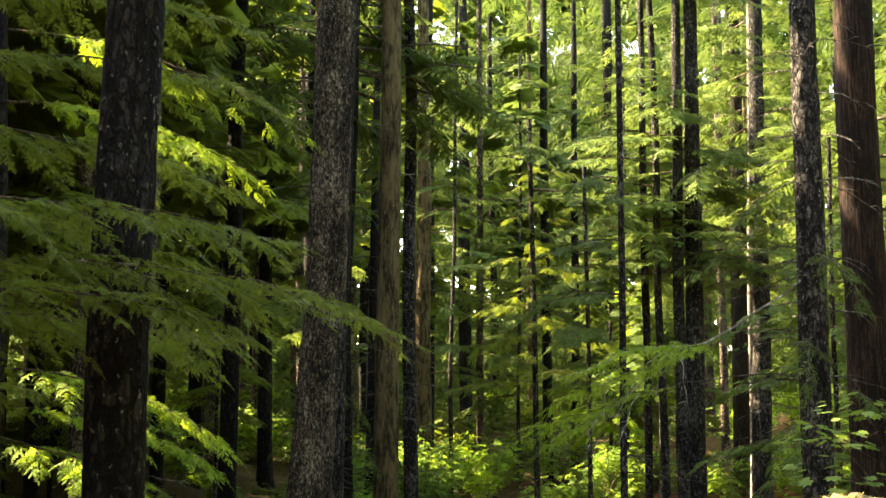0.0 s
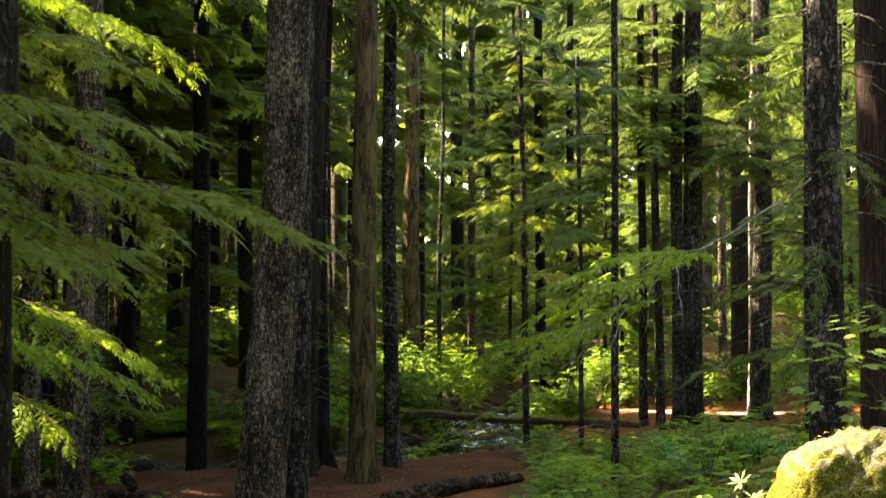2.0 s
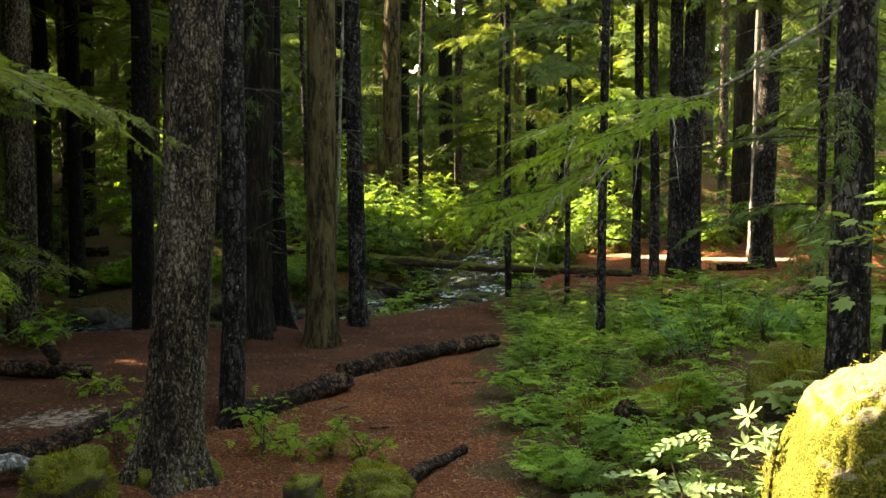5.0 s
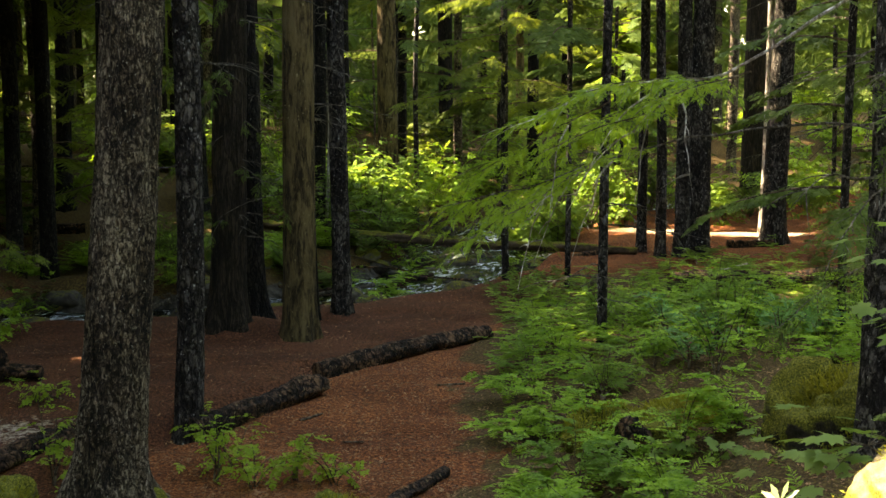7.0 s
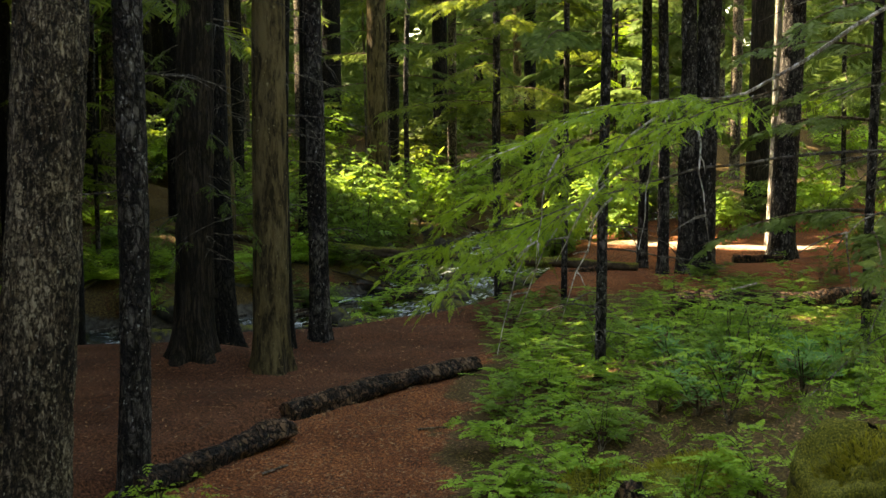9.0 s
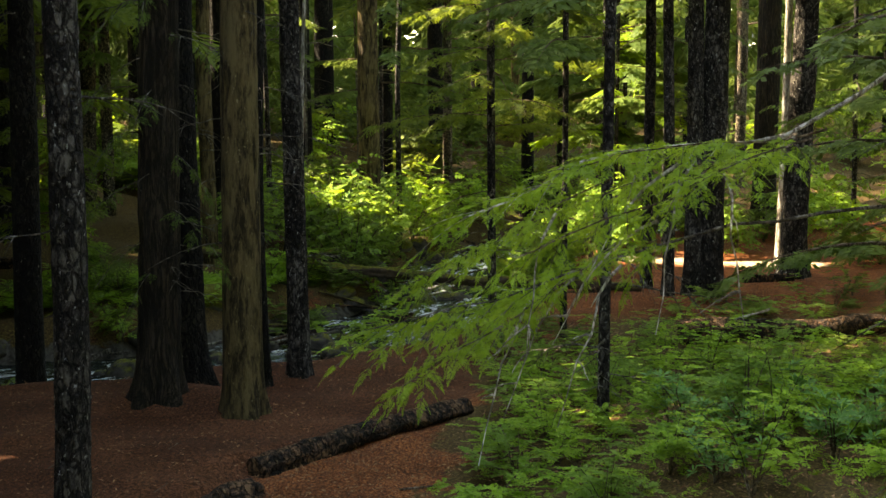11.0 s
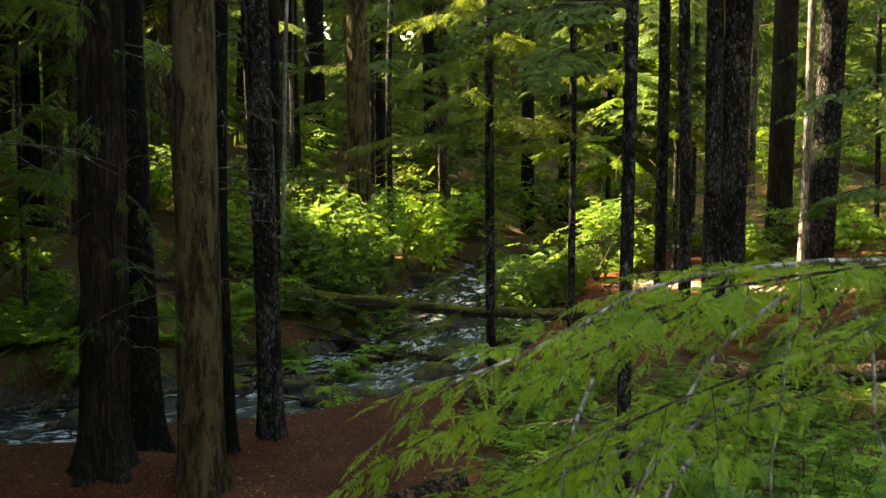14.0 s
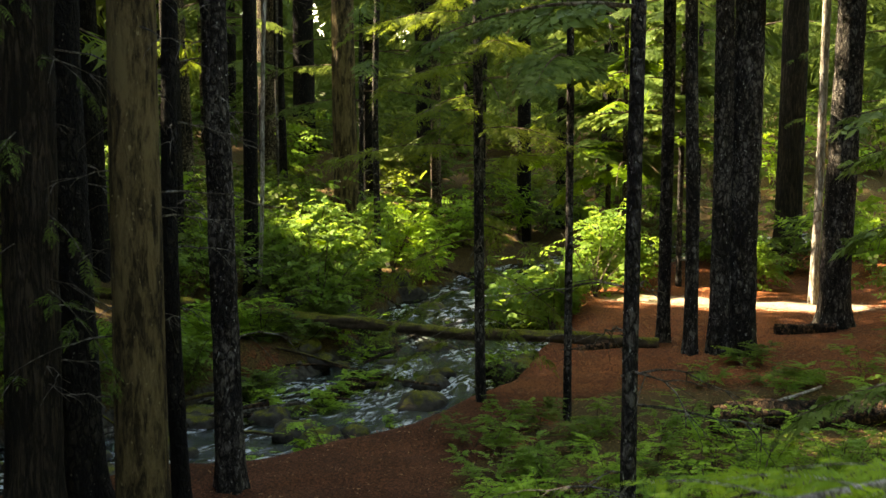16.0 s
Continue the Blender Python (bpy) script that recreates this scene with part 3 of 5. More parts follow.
sx, sy = np.arange(-26.0, 16.0, 0.2), np.arange(22.0, 50.0, 0.2)
WX, WY = np.meshgrid(sx, sy, indexing="ij")
WZ = WATER_Z + 0.05 * (vnoise(WX * 2, WY * 2) - 0.5) + 0.03 * (vnoise(WX * 5, WY * 5) - 0.5) + 0.02 * np.clip(WY - 30, 0, 20)
wi, wj = np.meshgrid(np.arange(len(sx) - 1), np.arange(len(sy) - 1), indexing="ij")
wk = wi * len(sy) + wj
wq = np.stack([wk, wk + len(sy), wk + len(sy) + 1, wk + 1], -1).reshape(-1, 4)
wd, _ = creek_way(WX, WY)
w_run, w_off, w_best, w_len = np.zeros(WX.shape), np.zeros(WX.shape), np.full(WX.shape, 1e9), 0.0
for a_, b_ in zip(CREEK[:-1], CREEK[1:]):
    leg = np.linalg.norm(b_ - a_)
    dx_, dy_ = (b_ - a_) / leg
    run = np.clip((WX - a_[0]) * dx_ + (WY - a_[1]) * dy_, 0, leg)
    off = np.hypot(WX - a_[0] - run * dx_, WY - a_[1] - run * dy_)
    side_ = np.sign(dx_ * (WY - a_[1]) - dy_ * (WX - a_[0]))
    w_run, w_off = np.where(off < w_best, w_len + run, w_run), np.where(off < w_best, side_ * off, w_off)
    w_best, w_len = np.minimum(w_best, off), w_len + leg
wq = wq[(wd.ravel()[wq] < 3.4).all(axis=1)]
creek_mesh = quad_mesh("water", np.stack([WX, WY, WZ], -1).reshape(-1, 3), wq, WATER)
creek_mesh.attributes.new("flow", "FLOAT_VECTOR", "POINT").data.foreach_set("vector", np.stack([w_run, w_off, 0 * w_run], -1).astype(np.float32).ravel())
tagged(new("water", creek_mesh), "dark shallow creek with white riffles over stones", "creek", kind="structure")


# ---- trees ----
def trunk(x, y, dia, tall, lean, r, sides=28, step=0.12, flare=0.5, rugged=0.05, cells=9, base=None):
    """A tapered trunk with root flare and furrowed bark, from below the ground up."""
    z0 = float(height(x, y)) if base is None else base
    hs = np.concatenate([np.arange(-0.35, 8.0, step), np.arange(8.0, tall, max(0.4, step))])
    ang = np.linspace(0, 2 * np.pi, sides, endpoint=False)
    H, A = np.meshgrid(hs, ang, indexing="ij")
    U = np.arange(sides)[None] * cells / sides + 0 * H
    ph = r.uniform(0, 50)
    f = 1 + flare * np.exp(-np.clip(H + 0.1, 0, 9) / 0.28) * (0.75 + 0.45 * np.cos(A * 5 + ph) + 0.3 * np.cos(A * 3 + 2 * ph))
    f *= np.clip(1 - 0.022 * H, 0.25, 1.1) * (1 + 0.03 * np.cos(A * 2 + ph + H * 0.4))
    ridge = 1 - 2 * np.abs(vnoise(U + 0.8 * vnoise(U * 0.7, H * 1.3 + ph), H * 2.2 + ph, cells) - 0.5)
    knob = vnoise(U * 2, H * 9 + ph, cells * 2)
    f = f + rugged * (ridge - 0.6) + 0.5 * rugged * (knob - 0.5)
    rad = 0.5 * dia * f
    sway = 0.10 * (vnoise(H * 0.25 + ph, 0 * H + 3) - 0.5)
    v = np.stack([x + lean[0] * H + sway + rad * np.cos(A), y + lean[1] * H + sway + rad * np.sin(A), z0 + H], -1)
    return v.reshape(-1, 3), ring_quads(len(hs), sides), z0


def crown(wood, leaf, x, y, z0, lean, lo, hi, reach, templates, r, gap=0.3, dens=2.6, size=0.42, sector=None):
    z = lo
    while z < hi:
        k = (z - lo) / (hi - lo)
        l = reach * (1 - k) ** 0.7 * r.uniform(0.7, 1.15) + 0.4
        az = r.uniform(0, 2 * np.pi) if sector is None else r.uniform(*sector)
        low = templates is CANOPY and z < (17.0 if gap < 0.5 else 7.5)
        bough(wood, leaf, (x + lean[0] * z, y + lean[1] * z, z0 + z), az, l, r.uniform(-0.05, 0.25), r.uniform(0.15, 0.4), COARSE if low else templates, r, dens * (1.25 if low else 1.0), size * (0.8 if low else 1.0))
        z += gap * r.uniform(0.6, 1.4)


def conifer(name, x, y, dia, mat, label, lean=(0, 0), tall=22.0, crown_from=8.0, reach=2.9, templates=None, seed=0, gap=0.45,
            sides=28, rugged=0.05, flare=0.5, twigs=0, twig_at=(1.5, 7.0), leaf=NEEDLE, cells=9, group="forest conifers", step=0.12, limbs=(), dens=2.6, size=0.42):
    templates = templates or CANOPY
    r = np.random.default_rng(seed + 100)
    z0 = float(height(x, y))
    ob = thing(name, (x, y, z0), label, "tree", group)
    bole = Soup()
    v, q, _ = trunk(x, y, dia, tall, lean, r, sides, step, flare, rugged, cells)
    bole.add(v, q)
    part("trunk", bole, mat, ob)
    wood, green = Soup(), Soup()
    if crown_from < tall:
        crown(wood, green, x, y, z0, lean, crown_from, tall, reach, templates, r, gap, dens, size)
    part("branching", wood, TWIG, ob, kind="stuff")
    if green.n:
        part("crown", green, leaf, ob, smooth=False, kind="stuff")
    for (h, az, l, rise, droop, temp, lf) in limbs:
        w, g = Soup(), Soup()
        bough(w, g, (x + lean[0] * h, y + lean[1] * h, z0 + h), radians(az), l, rise, droop, temp, r, 5.5, 0.36)
        w_ob = part("branch", w, TWIG, ob)
        part("foliage", g, lf, w_ob, smooth=False, root=ob)
    if twigs:
        dead = Soup()
        for k in range(twigs):
            h = r.uniform(*twig_at)
            dead_twig(dead, (x + lean[0] * h, y + lean[1] * h, z0 + h), r.uniform(0, 2 * np.pi), r.uniform(0.4, 1.3), r)
        part("deadwood", dead, GREYTWIG, ob, "bare grey dead twigs", kind="stuff")
    return ob


GREY = "tall fir trunk with grey flaky lichen-flecked bark"
BLACK = "dark hemlock trunk with rough lichen-spotted bark"
BROWN = "brown cedar trunk with stringy fissured bark"
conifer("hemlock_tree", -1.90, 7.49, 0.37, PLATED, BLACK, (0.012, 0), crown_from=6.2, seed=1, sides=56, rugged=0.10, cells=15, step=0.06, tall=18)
conifer("fir_tree", -1.66, 15.15, 0.53, FIR, "grey fir trunk with mossy flared roots", (0.05, 0.0), crown_from=9, seed=2, sides=84, rugged=0.12, cells=26, step=0.055, flare=1.15, tall=20)
conifer("fir_tree", -1.55, 17.3, 0.27, FLECKED, "slim dark fir trunk with pale lichen flecks", (0.02, 0.02), crown_from=9, seed=3, sides=48, rugged=0.12, cells=13, step=0.06, tall=18, twigs=5)
conifer("hemlock_tree", -2.02, 22.6, 0.48, UMBER, "thick dark trunk with flared roots beside creek", (0.03, 0), crown_from=8, seed=4, sides=56, rugged=0.08, cells=15, step=0.075, twigs=34, twig_at=(1.0, 8.0), flare=0.7)
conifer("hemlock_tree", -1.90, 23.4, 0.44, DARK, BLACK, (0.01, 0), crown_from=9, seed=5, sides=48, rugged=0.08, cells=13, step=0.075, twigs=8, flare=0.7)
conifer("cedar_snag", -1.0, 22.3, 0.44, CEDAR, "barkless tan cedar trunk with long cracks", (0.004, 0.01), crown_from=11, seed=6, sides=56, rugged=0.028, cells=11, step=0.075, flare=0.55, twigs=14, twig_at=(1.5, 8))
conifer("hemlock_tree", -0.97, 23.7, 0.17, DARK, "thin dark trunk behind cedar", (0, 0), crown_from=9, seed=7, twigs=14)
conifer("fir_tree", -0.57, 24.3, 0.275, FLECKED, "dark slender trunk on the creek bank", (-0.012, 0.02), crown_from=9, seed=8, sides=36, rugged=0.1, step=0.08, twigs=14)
slope_fir = conifer("fir_tree", 4.1, 14.1, 0.34, FLECKED, "fir trunk with hanging dead twigs and pale bark", (0.004, 0.0), crown_from=8.5, seed=9, sides=60, rugged=0.12, cells=13, step=0.075, twigs=48, twig_at=(1.5, 7.0))
conifer("red_cedar_tree", 5.15, 15.4, 0.56, RED, "red cedar trunk with stringy fissured bark", (0.0, 0), crown_from=9, seed=10, sides=56, rugged=0.06, cells=15, step=0.075, twigs=5)
conifer("hemlock_tree", -4.0, 16.5, 0.36, FIR, "grey trunk with spreading mossy roots", (0.012, 0), crown_from=8, seed=11, sides=48, rugged=0.1, cells=13, step=0.075, twigs=4)
conifer("hemlock_tree", -4.1, 24.3, 0.36, DARK, "black trunk at the creek edge", (0.01, 0), crown_from=9, seed=12, twigs=5)
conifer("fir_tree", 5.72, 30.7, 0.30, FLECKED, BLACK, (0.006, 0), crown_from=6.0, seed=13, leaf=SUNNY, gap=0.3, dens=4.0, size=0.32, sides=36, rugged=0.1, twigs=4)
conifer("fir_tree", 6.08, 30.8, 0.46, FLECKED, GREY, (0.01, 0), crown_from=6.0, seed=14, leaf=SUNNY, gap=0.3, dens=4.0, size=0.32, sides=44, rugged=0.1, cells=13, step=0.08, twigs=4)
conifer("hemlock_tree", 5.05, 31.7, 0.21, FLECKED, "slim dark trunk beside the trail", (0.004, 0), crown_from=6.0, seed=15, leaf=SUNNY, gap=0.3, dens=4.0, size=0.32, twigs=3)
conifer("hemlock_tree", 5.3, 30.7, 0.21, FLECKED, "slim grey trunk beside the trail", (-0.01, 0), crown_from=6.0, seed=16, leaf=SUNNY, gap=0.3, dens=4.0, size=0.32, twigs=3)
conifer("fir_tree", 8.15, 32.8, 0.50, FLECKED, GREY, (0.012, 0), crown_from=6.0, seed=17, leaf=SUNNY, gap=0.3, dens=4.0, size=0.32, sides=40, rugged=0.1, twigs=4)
conifer("alder_tree", 8.44, 35.1, 0.17, PALE, "pale smooth trunk in sunlight", (0.02, 0), crown_from=9, seed=18)
conifer("cedar_tree", 9.86, 42.0, 0.66, UMBER, BROWN, (0.0, 0), crown_from=8, seed=19, sides=36, cells=11)
conifer("red_cedar_tree", -0.6, 40.5, 0.56, CEDAR, "brown cedar trunk beyond the creek", (-0.004, 0), crown_from=8, seed=20, sides=32, cells=11, twigs=3)
conifer("fir_tree", -4.6, 42.0, 0.46, FIR, GREY, (-0.01, 0), crown_from=8, seed=21)
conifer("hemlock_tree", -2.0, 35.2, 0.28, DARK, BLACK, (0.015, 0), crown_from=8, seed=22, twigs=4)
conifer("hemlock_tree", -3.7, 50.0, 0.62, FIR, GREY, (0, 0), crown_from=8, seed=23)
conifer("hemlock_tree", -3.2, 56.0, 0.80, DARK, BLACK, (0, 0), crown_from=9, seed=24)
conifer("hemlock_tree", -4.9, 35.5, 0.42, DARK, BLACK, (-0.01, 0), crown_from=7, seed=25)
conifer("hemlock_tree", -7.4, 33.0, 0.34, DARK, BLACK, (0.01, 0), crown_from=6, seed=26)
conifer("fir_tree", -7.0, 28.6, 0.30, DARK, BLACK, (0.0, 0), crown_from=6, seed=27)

# young hemlocks with fans of low boughs
def sapling(x, y, dia, tall, lo, reach, seed, templates=MIDDLE, leaf=NEEDLE, gap=0.22, lean=(0, 0), label="young hemlock with flat layered green boughs", dens=4.2, twigs=3, size=0.42):
    return conifer("young_hemlock_tree", x, y, dia, FLECKED, label, lean, tall, lo, reach, templates, seed, gap, 12, 0.06, 0.2,
                   twigs, (0.5, 2.5), leaf, 7, "young hemlocks", 0.12, (), dens, size)


def bare_limbs(name, base, spans, mat, label, parent=None, seed=0):
    """Long bare limbs that droop: azimuth, length, rise, droop."""
    r = np.random.default_rng(seed)
    for az, l, rise, droop in spans:
        w = Soup()
        dead_twig(w, base, radians(az), l, r, rise, droop)
        part(name, w, mat, parent, label)


trail_fir = bpy.data.objects["fir_tree.006"]
bare_limbs("dead_branch", (8.2, 32.6, 7.2), [(205, 2.6, -0.2, 0.55), (215, 2.1, -0.4, 0.5)], PALE, "bare white drooping branch", trail_fir, 3)

bank_hemlock = sapling(2.08, 28.0, 0.13, 9.5, 7.6, 1.8, 41, gap=0.3, lean=(-0.012, 0))
sapling(3.06, 27.0, 0.10, 8.0, 4.2, 1.2, 42, gap=0.3)
sapling(2.95, 21.0, 0.125, 10.0, 4.4, 1.0, 43, gap=0.5, twigs=12)
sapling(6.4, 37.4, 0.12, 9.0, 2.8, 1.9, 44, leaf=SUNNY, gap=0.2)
# the brighter needle colour paints sunlight onto this one's boughs
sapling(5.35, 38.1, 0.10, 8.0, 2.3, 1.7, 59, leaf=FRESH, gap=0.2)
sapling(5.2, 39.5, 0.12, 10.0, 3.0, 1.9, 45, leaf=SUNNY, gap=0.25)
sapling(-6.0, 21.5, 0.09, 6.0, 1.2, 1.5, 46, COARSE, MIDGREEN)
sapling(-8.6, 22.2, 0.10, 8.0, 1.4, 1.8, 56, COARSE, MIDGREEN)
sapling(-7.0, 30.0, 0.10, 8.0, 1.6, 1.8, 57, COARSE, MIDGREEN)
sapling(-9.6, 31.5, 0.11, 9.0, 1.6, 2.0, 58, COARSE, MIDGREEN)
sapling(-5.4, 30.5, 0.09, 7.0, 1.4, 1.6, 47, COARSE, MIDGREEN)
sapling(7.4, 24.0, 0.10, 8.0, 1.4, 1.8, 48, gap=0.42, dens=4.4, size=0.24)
sapling(9.8, 29.0, 0.12, 9.0, 1.6, 2.0, 49, COARSE)
sapling(5.6, 19.8, 0.10, 7.0, 1.5, 1.6, 51, gap=0.36, dens=4.6, size=0.26)
conifer("fir_tree", -3.5, 33.6, 0.30, CEDAR, "pale tan trunk beyond the creek", (0.01, 0), crown_from=8, seed=52)
conifer("dead_snag", -1.85, 35.0, 0.085, PALE, "thin leaning bare white snag", (0.05, 0), 9.0, 20.0, seed=53, sides=10, twigs=4, flare=0.1)
conifer("dead_snag", -2.6, 44.0, 0.07, GREYTWIG, "thin bare grey snag in the far woods", (0.01, 0), 11.0, 20.0, seed=54, sides=10, twigs=3, flare=0.1)
conifer("dead_snag", -1.4, 47.0, 0.08, GREYTWIG, "thin bare grey snag in the far woods", (-0.006, 0), 12.0, 20.0, seed=55, sides=10, flare=0.1)

# taller young hemlocks that stand between the trunks and veil the woods behind
for k, (x, y, lo) in enumerate([(5.9, 41.2, 4.0), (0.2, 37.4, 4.6), (2.6, 44.0, 3.2), (-2.9, 38.4, 4.0), (8.2, 44.5, 3.2), (-6.6, 36.2, 3.0), (11.6, 40.0, 3.2), (-0.6, 45.5, 3.0)]):
    sapling(x, y, 0.13, 15.5, lo, 2.3, 140 + k, COARSE, (NEEDLE, SUNNY)[k % 2], 0.30, (r_b0.uniform(-0.02, 0.02), 0), "slim hemlock with level sprays of soft needles", 4.6, 6, 0.30)

# woods behind
r_w = np.random.default_rng(55)
for k in range(30):
    y = r_w.uniform(39, 64)
    x = r_w.uniform(-0.42 * y - 3, 0.46 * y + 2)
    if abs(x + 0.5) < 1.2 and y < 46 or 9 < x < 11.2 and y < 43 or creek_way(np.array(x), np.array(y))[0] < 2.6:
        continue
    dia = r_w.uniform(0.22, 0.6)
    if not shades(np.stack([np.full(40, x), np.full(40, y), np.linspace(1, 20, 40)], 1), 1.5).all():
        continue
    conifer("hemlock_tree", x, y, dia, (DARK, FIR, CEDAR, DARK)[k % 4], "distant conifer with drooping green boughs", (r_w.uniform(-0.02, 0.02), 0), 21, r_w.uniform(2.0, 6.0), 3.0,
            COARSE, 200 + k, 0.36, 10, 0.05, 0.3, dens=3.4, size=0.23, group="distant conifers", step=0.3)

# woods that close the place: dense crowns, many out of view, added for shade, most of them on the sunny side
r_s = np.random.default_rng(77)
closing = [(-7.5 - 3.6 * i + r_s.uniform(-1.2, 1.2), 6 + 4.2 * j + r_s.uniform(-1.5, 1.5)) for i in range(5) for j in range(12)]
closing += [(-9 - 6 * i + r_s.uniform(-1.5, 1.5), 55.5 + 5.5 * j + r_s.uniform(-1.5, 1.5)) for i in range(3) for j in range(4)]
closing += [(3.7, 45.4), (1.4, 47.0), (-0.5, 48.6), (5.4, 48.2), (-3.0, 47.0), (-6.2, 38.8), (-4.0, 40.2), (-7.5, 20.3), (-7.9, 17.6), (-7.9, 13.9), (-7.3, 22.9), (-9.4, 31.4), (-10.6, 35.2), (-5.9, 20.6), (-6.1, 18.1), (-5.7, 23.2), (-6.4, 25.0)]
closing += [(9.6 + 4.5 * i + r_s.uniform(-1.5, 1.5), 2 + 5.5 * j + r_s.uniform(-1.5, 1.5)) for i in range(3) for j in range(7)]
closing += [(-6 + 4 * i + r_s.uniform(-1, 1), -6 - 5 * j + r_s.uniform(-1, 1)) for i in range(4) for j in range(2)]
for k, (x, y) in enumerate(closing):
    if 5 < x < 12 and y > 28:
        x += 6.0
    if creek_way(np.array(x), np.array(y))[0] < 2.4:
        y += 3.5
    for step_y in (0.6, -1.2, 1.8, -2.4, 3.0, -3.6, 4.2, -4.8):
        if shades(np.stack([np.full(40, x), np.full(40, y), np.linspace(1, 20, 40)], 1), 1.5).all():
            break
        y += step_y
    conifer("hemlock_tree", x, y, r_s.uniform(0.25, 0.5), (DARK, FIR)[k % 2], "tall conifer with a dense green crown", (0, 0), 21, r_s.uniform(4.5, 7.0) + (4.0 if -7 < x < 0 and 15 < y < 26 else 0.0), 3.5,
            CANOPY if x < 7 or y < 18 else COARSE, 300 + k, 0.56 if x < 0 and y > 0 else 1.0, 8, 0.05, 0.3, dens=1.4 if x < 7 or y < 18 else 2.4, size=0.62 if x < 7 or y < 18 else 0.3, group="side conifers", step=0.4, leaf=MIDGREEN if -14 < x < 0 and 8 < y < 52 else NEEDLE)

# far woods, all round: fine boughs ahead, plainer crowns at the sides and behind
far_leaf = Soup()


def far_crowns(count, az, near, far, top, templates, lo, hi):
    dist = r_w.uniform(near, far, count)
    p = np.stack([dist * np.cos(az), dist * np.sin(az), 0 * az], 1)
    p[:, 2] = height(p[:, 0], p[:, 1]) + top * r_w.random(count) ** 1.25 + 0.3
    a = r_w.uniform(0, 2 * np.pi, count)
    put(far_leaf, templates, p, np.stack([np.cos(a), np.sin(a), r_w.uniform(-1.0, -0.1, count)], 1), np.array([0, 0, 1.0]) + 0.6 * r_w.normal(size=(count, 3)), r_w.uniform(lo, hi, count), r_w)


far_crowns(7600, r_w.uniform(radians(66), radians(114), 7600), 58, 92, 34, COARSE, 1.3, 2.6)
far_crowns(3000, r_w.uniform(radians(64), radians(116), 3000), 98, 106, 42, CANOPY, 3.2, 5.0)
# ring out of view, added to keep low sky light from the sides and behind out
far_crowns(5200, r_w.uniform(radians(114), radians(426), 5200), 34, 60, 26, CANOPY, 3.0, 5.5)
lone("far_woods", far_leaf, NEEDLE, (0, 0, 0), "dense green far woods", "woods", kind="stuff", smooth=False)


# ---- logs, stones ----
def log(name, points, dia, mat, label, r, sides=24, group="", category="log"):
    """A fallen trunk through a few points, with blunt broken ends and rough bark."""
    pts = np.array(points, float)
    seg = np.concatenate([[0], np.cumsum(np.linalg.norm(np.diff(pts, axis=0), axis=1))])
    n = max(8, int(seg[-1] / 0.055))
    u = np.linspace(0, seg[-1], n)
    path = np.stack([np.interp(u, seg, pts[:, k]) for k in range(3)], 1)
    path[:, 2] += 0.02 * np.sin(u * 1.7 + r.uniform(0, 6))
    ph = r.uniform(0, 60)
    A, H = np.meshgrid(np.arange(sides) * 7 / sides, u, indexing="xy")
    rough = 1 + 0.55 * (vnoise(A, H * 1.6 + ph, 7) - 0.5) + 0.3 * (vnoise(A * 2, H * 5 + ph, 14) - 0.5) + 0.45 * (np.abs(vnoise(A * 3, H * 2 + ph, 21) - 0.5) - 0.25) + 0.2 * (vnoise(A * 3, H * 16 + ph, 21) - 0.5)
    rad = 0.5 * dia * (1 - 0.12 * u / seg[-1])
    cap0, cap1 = path[:1] + (path[0] - path[1]) * 0.05, path[-1:] + (path[-1] - path[-2]) * 0.05
    path = np.vstack([cap0, path[:1], path, path[-1:], cap1])
    rad = np.concatenate([[0.004, rad[0] * 0.93], rad, [rad[-1] * 0.93, 0.004]])
    rough = np.vstack([rough[:1], rough[:1], rough, rough[-1:], rough[-1:]])
    path[1] = path[2] + (path[2] - path[3]) * 0.1
    path[-2] = path[-3] + (path[-3] - path[-4]) * 0.1
    body = Soup()
    body.add(*tube(path, rad, sides, rough))
    return lone(name, body, mat, tuple(pts[0]), label, category, group)


def stone(name, at, size, mat, label, r, group="", flat=2.0, res=20, category="rock", rugged=0.28, splay=0.0, pits=0.0):
    """A weathered stone: a rounded block with lumps and hollows."""
    la, lo = np.meshgrid(np.linspace(-0.5 * np.pi + 0.02, 0.5 * np.pi - 0.02, res), np.linspace(0, 2 * np.pi, 2 * res, endpoint=False), indexing="ij")
    e = 2.0 / flat
    pw = lambda c: np.sign(c) * np.abs(c) ** e
    v = np.stack([pw(np.cos(la)) * pw(np.cos(lo)), pw(np.cos(la)) * pw(np.sin(lo)), pw(np.sin(la))], -1).reshape(-1, 3)
    off = Vector(r.uniform(-50, 50, 3))
    f = np.array([1 + rugged * noise.noise(Vector(p) * 1.4 + off) + 0.35 * rugged * noise.noise(Vector(p) * 4 + off) + 0.12 * rugged * noise.noise(Vector(p) * 11 + off) for p in v])
    if pits:
        f -= pits * np.array([max(0.0, noise.noise(Vector(p) * 8 + off)) + 0.7 * max(0.0, noise.noise(Vector(p) * 19 + off)) for p in v])
    v = v * f[:, None]
    v[:, 0] *= 1 + splay * 0.5 * (0.6 - v[:, 2])
    v = v * np.array(size)
    body = Soup()
    body.add(v + np.array(at), ring_quads(res, 2 * res))
    return lone(name, body, mat, tuple(at), label, category, group)


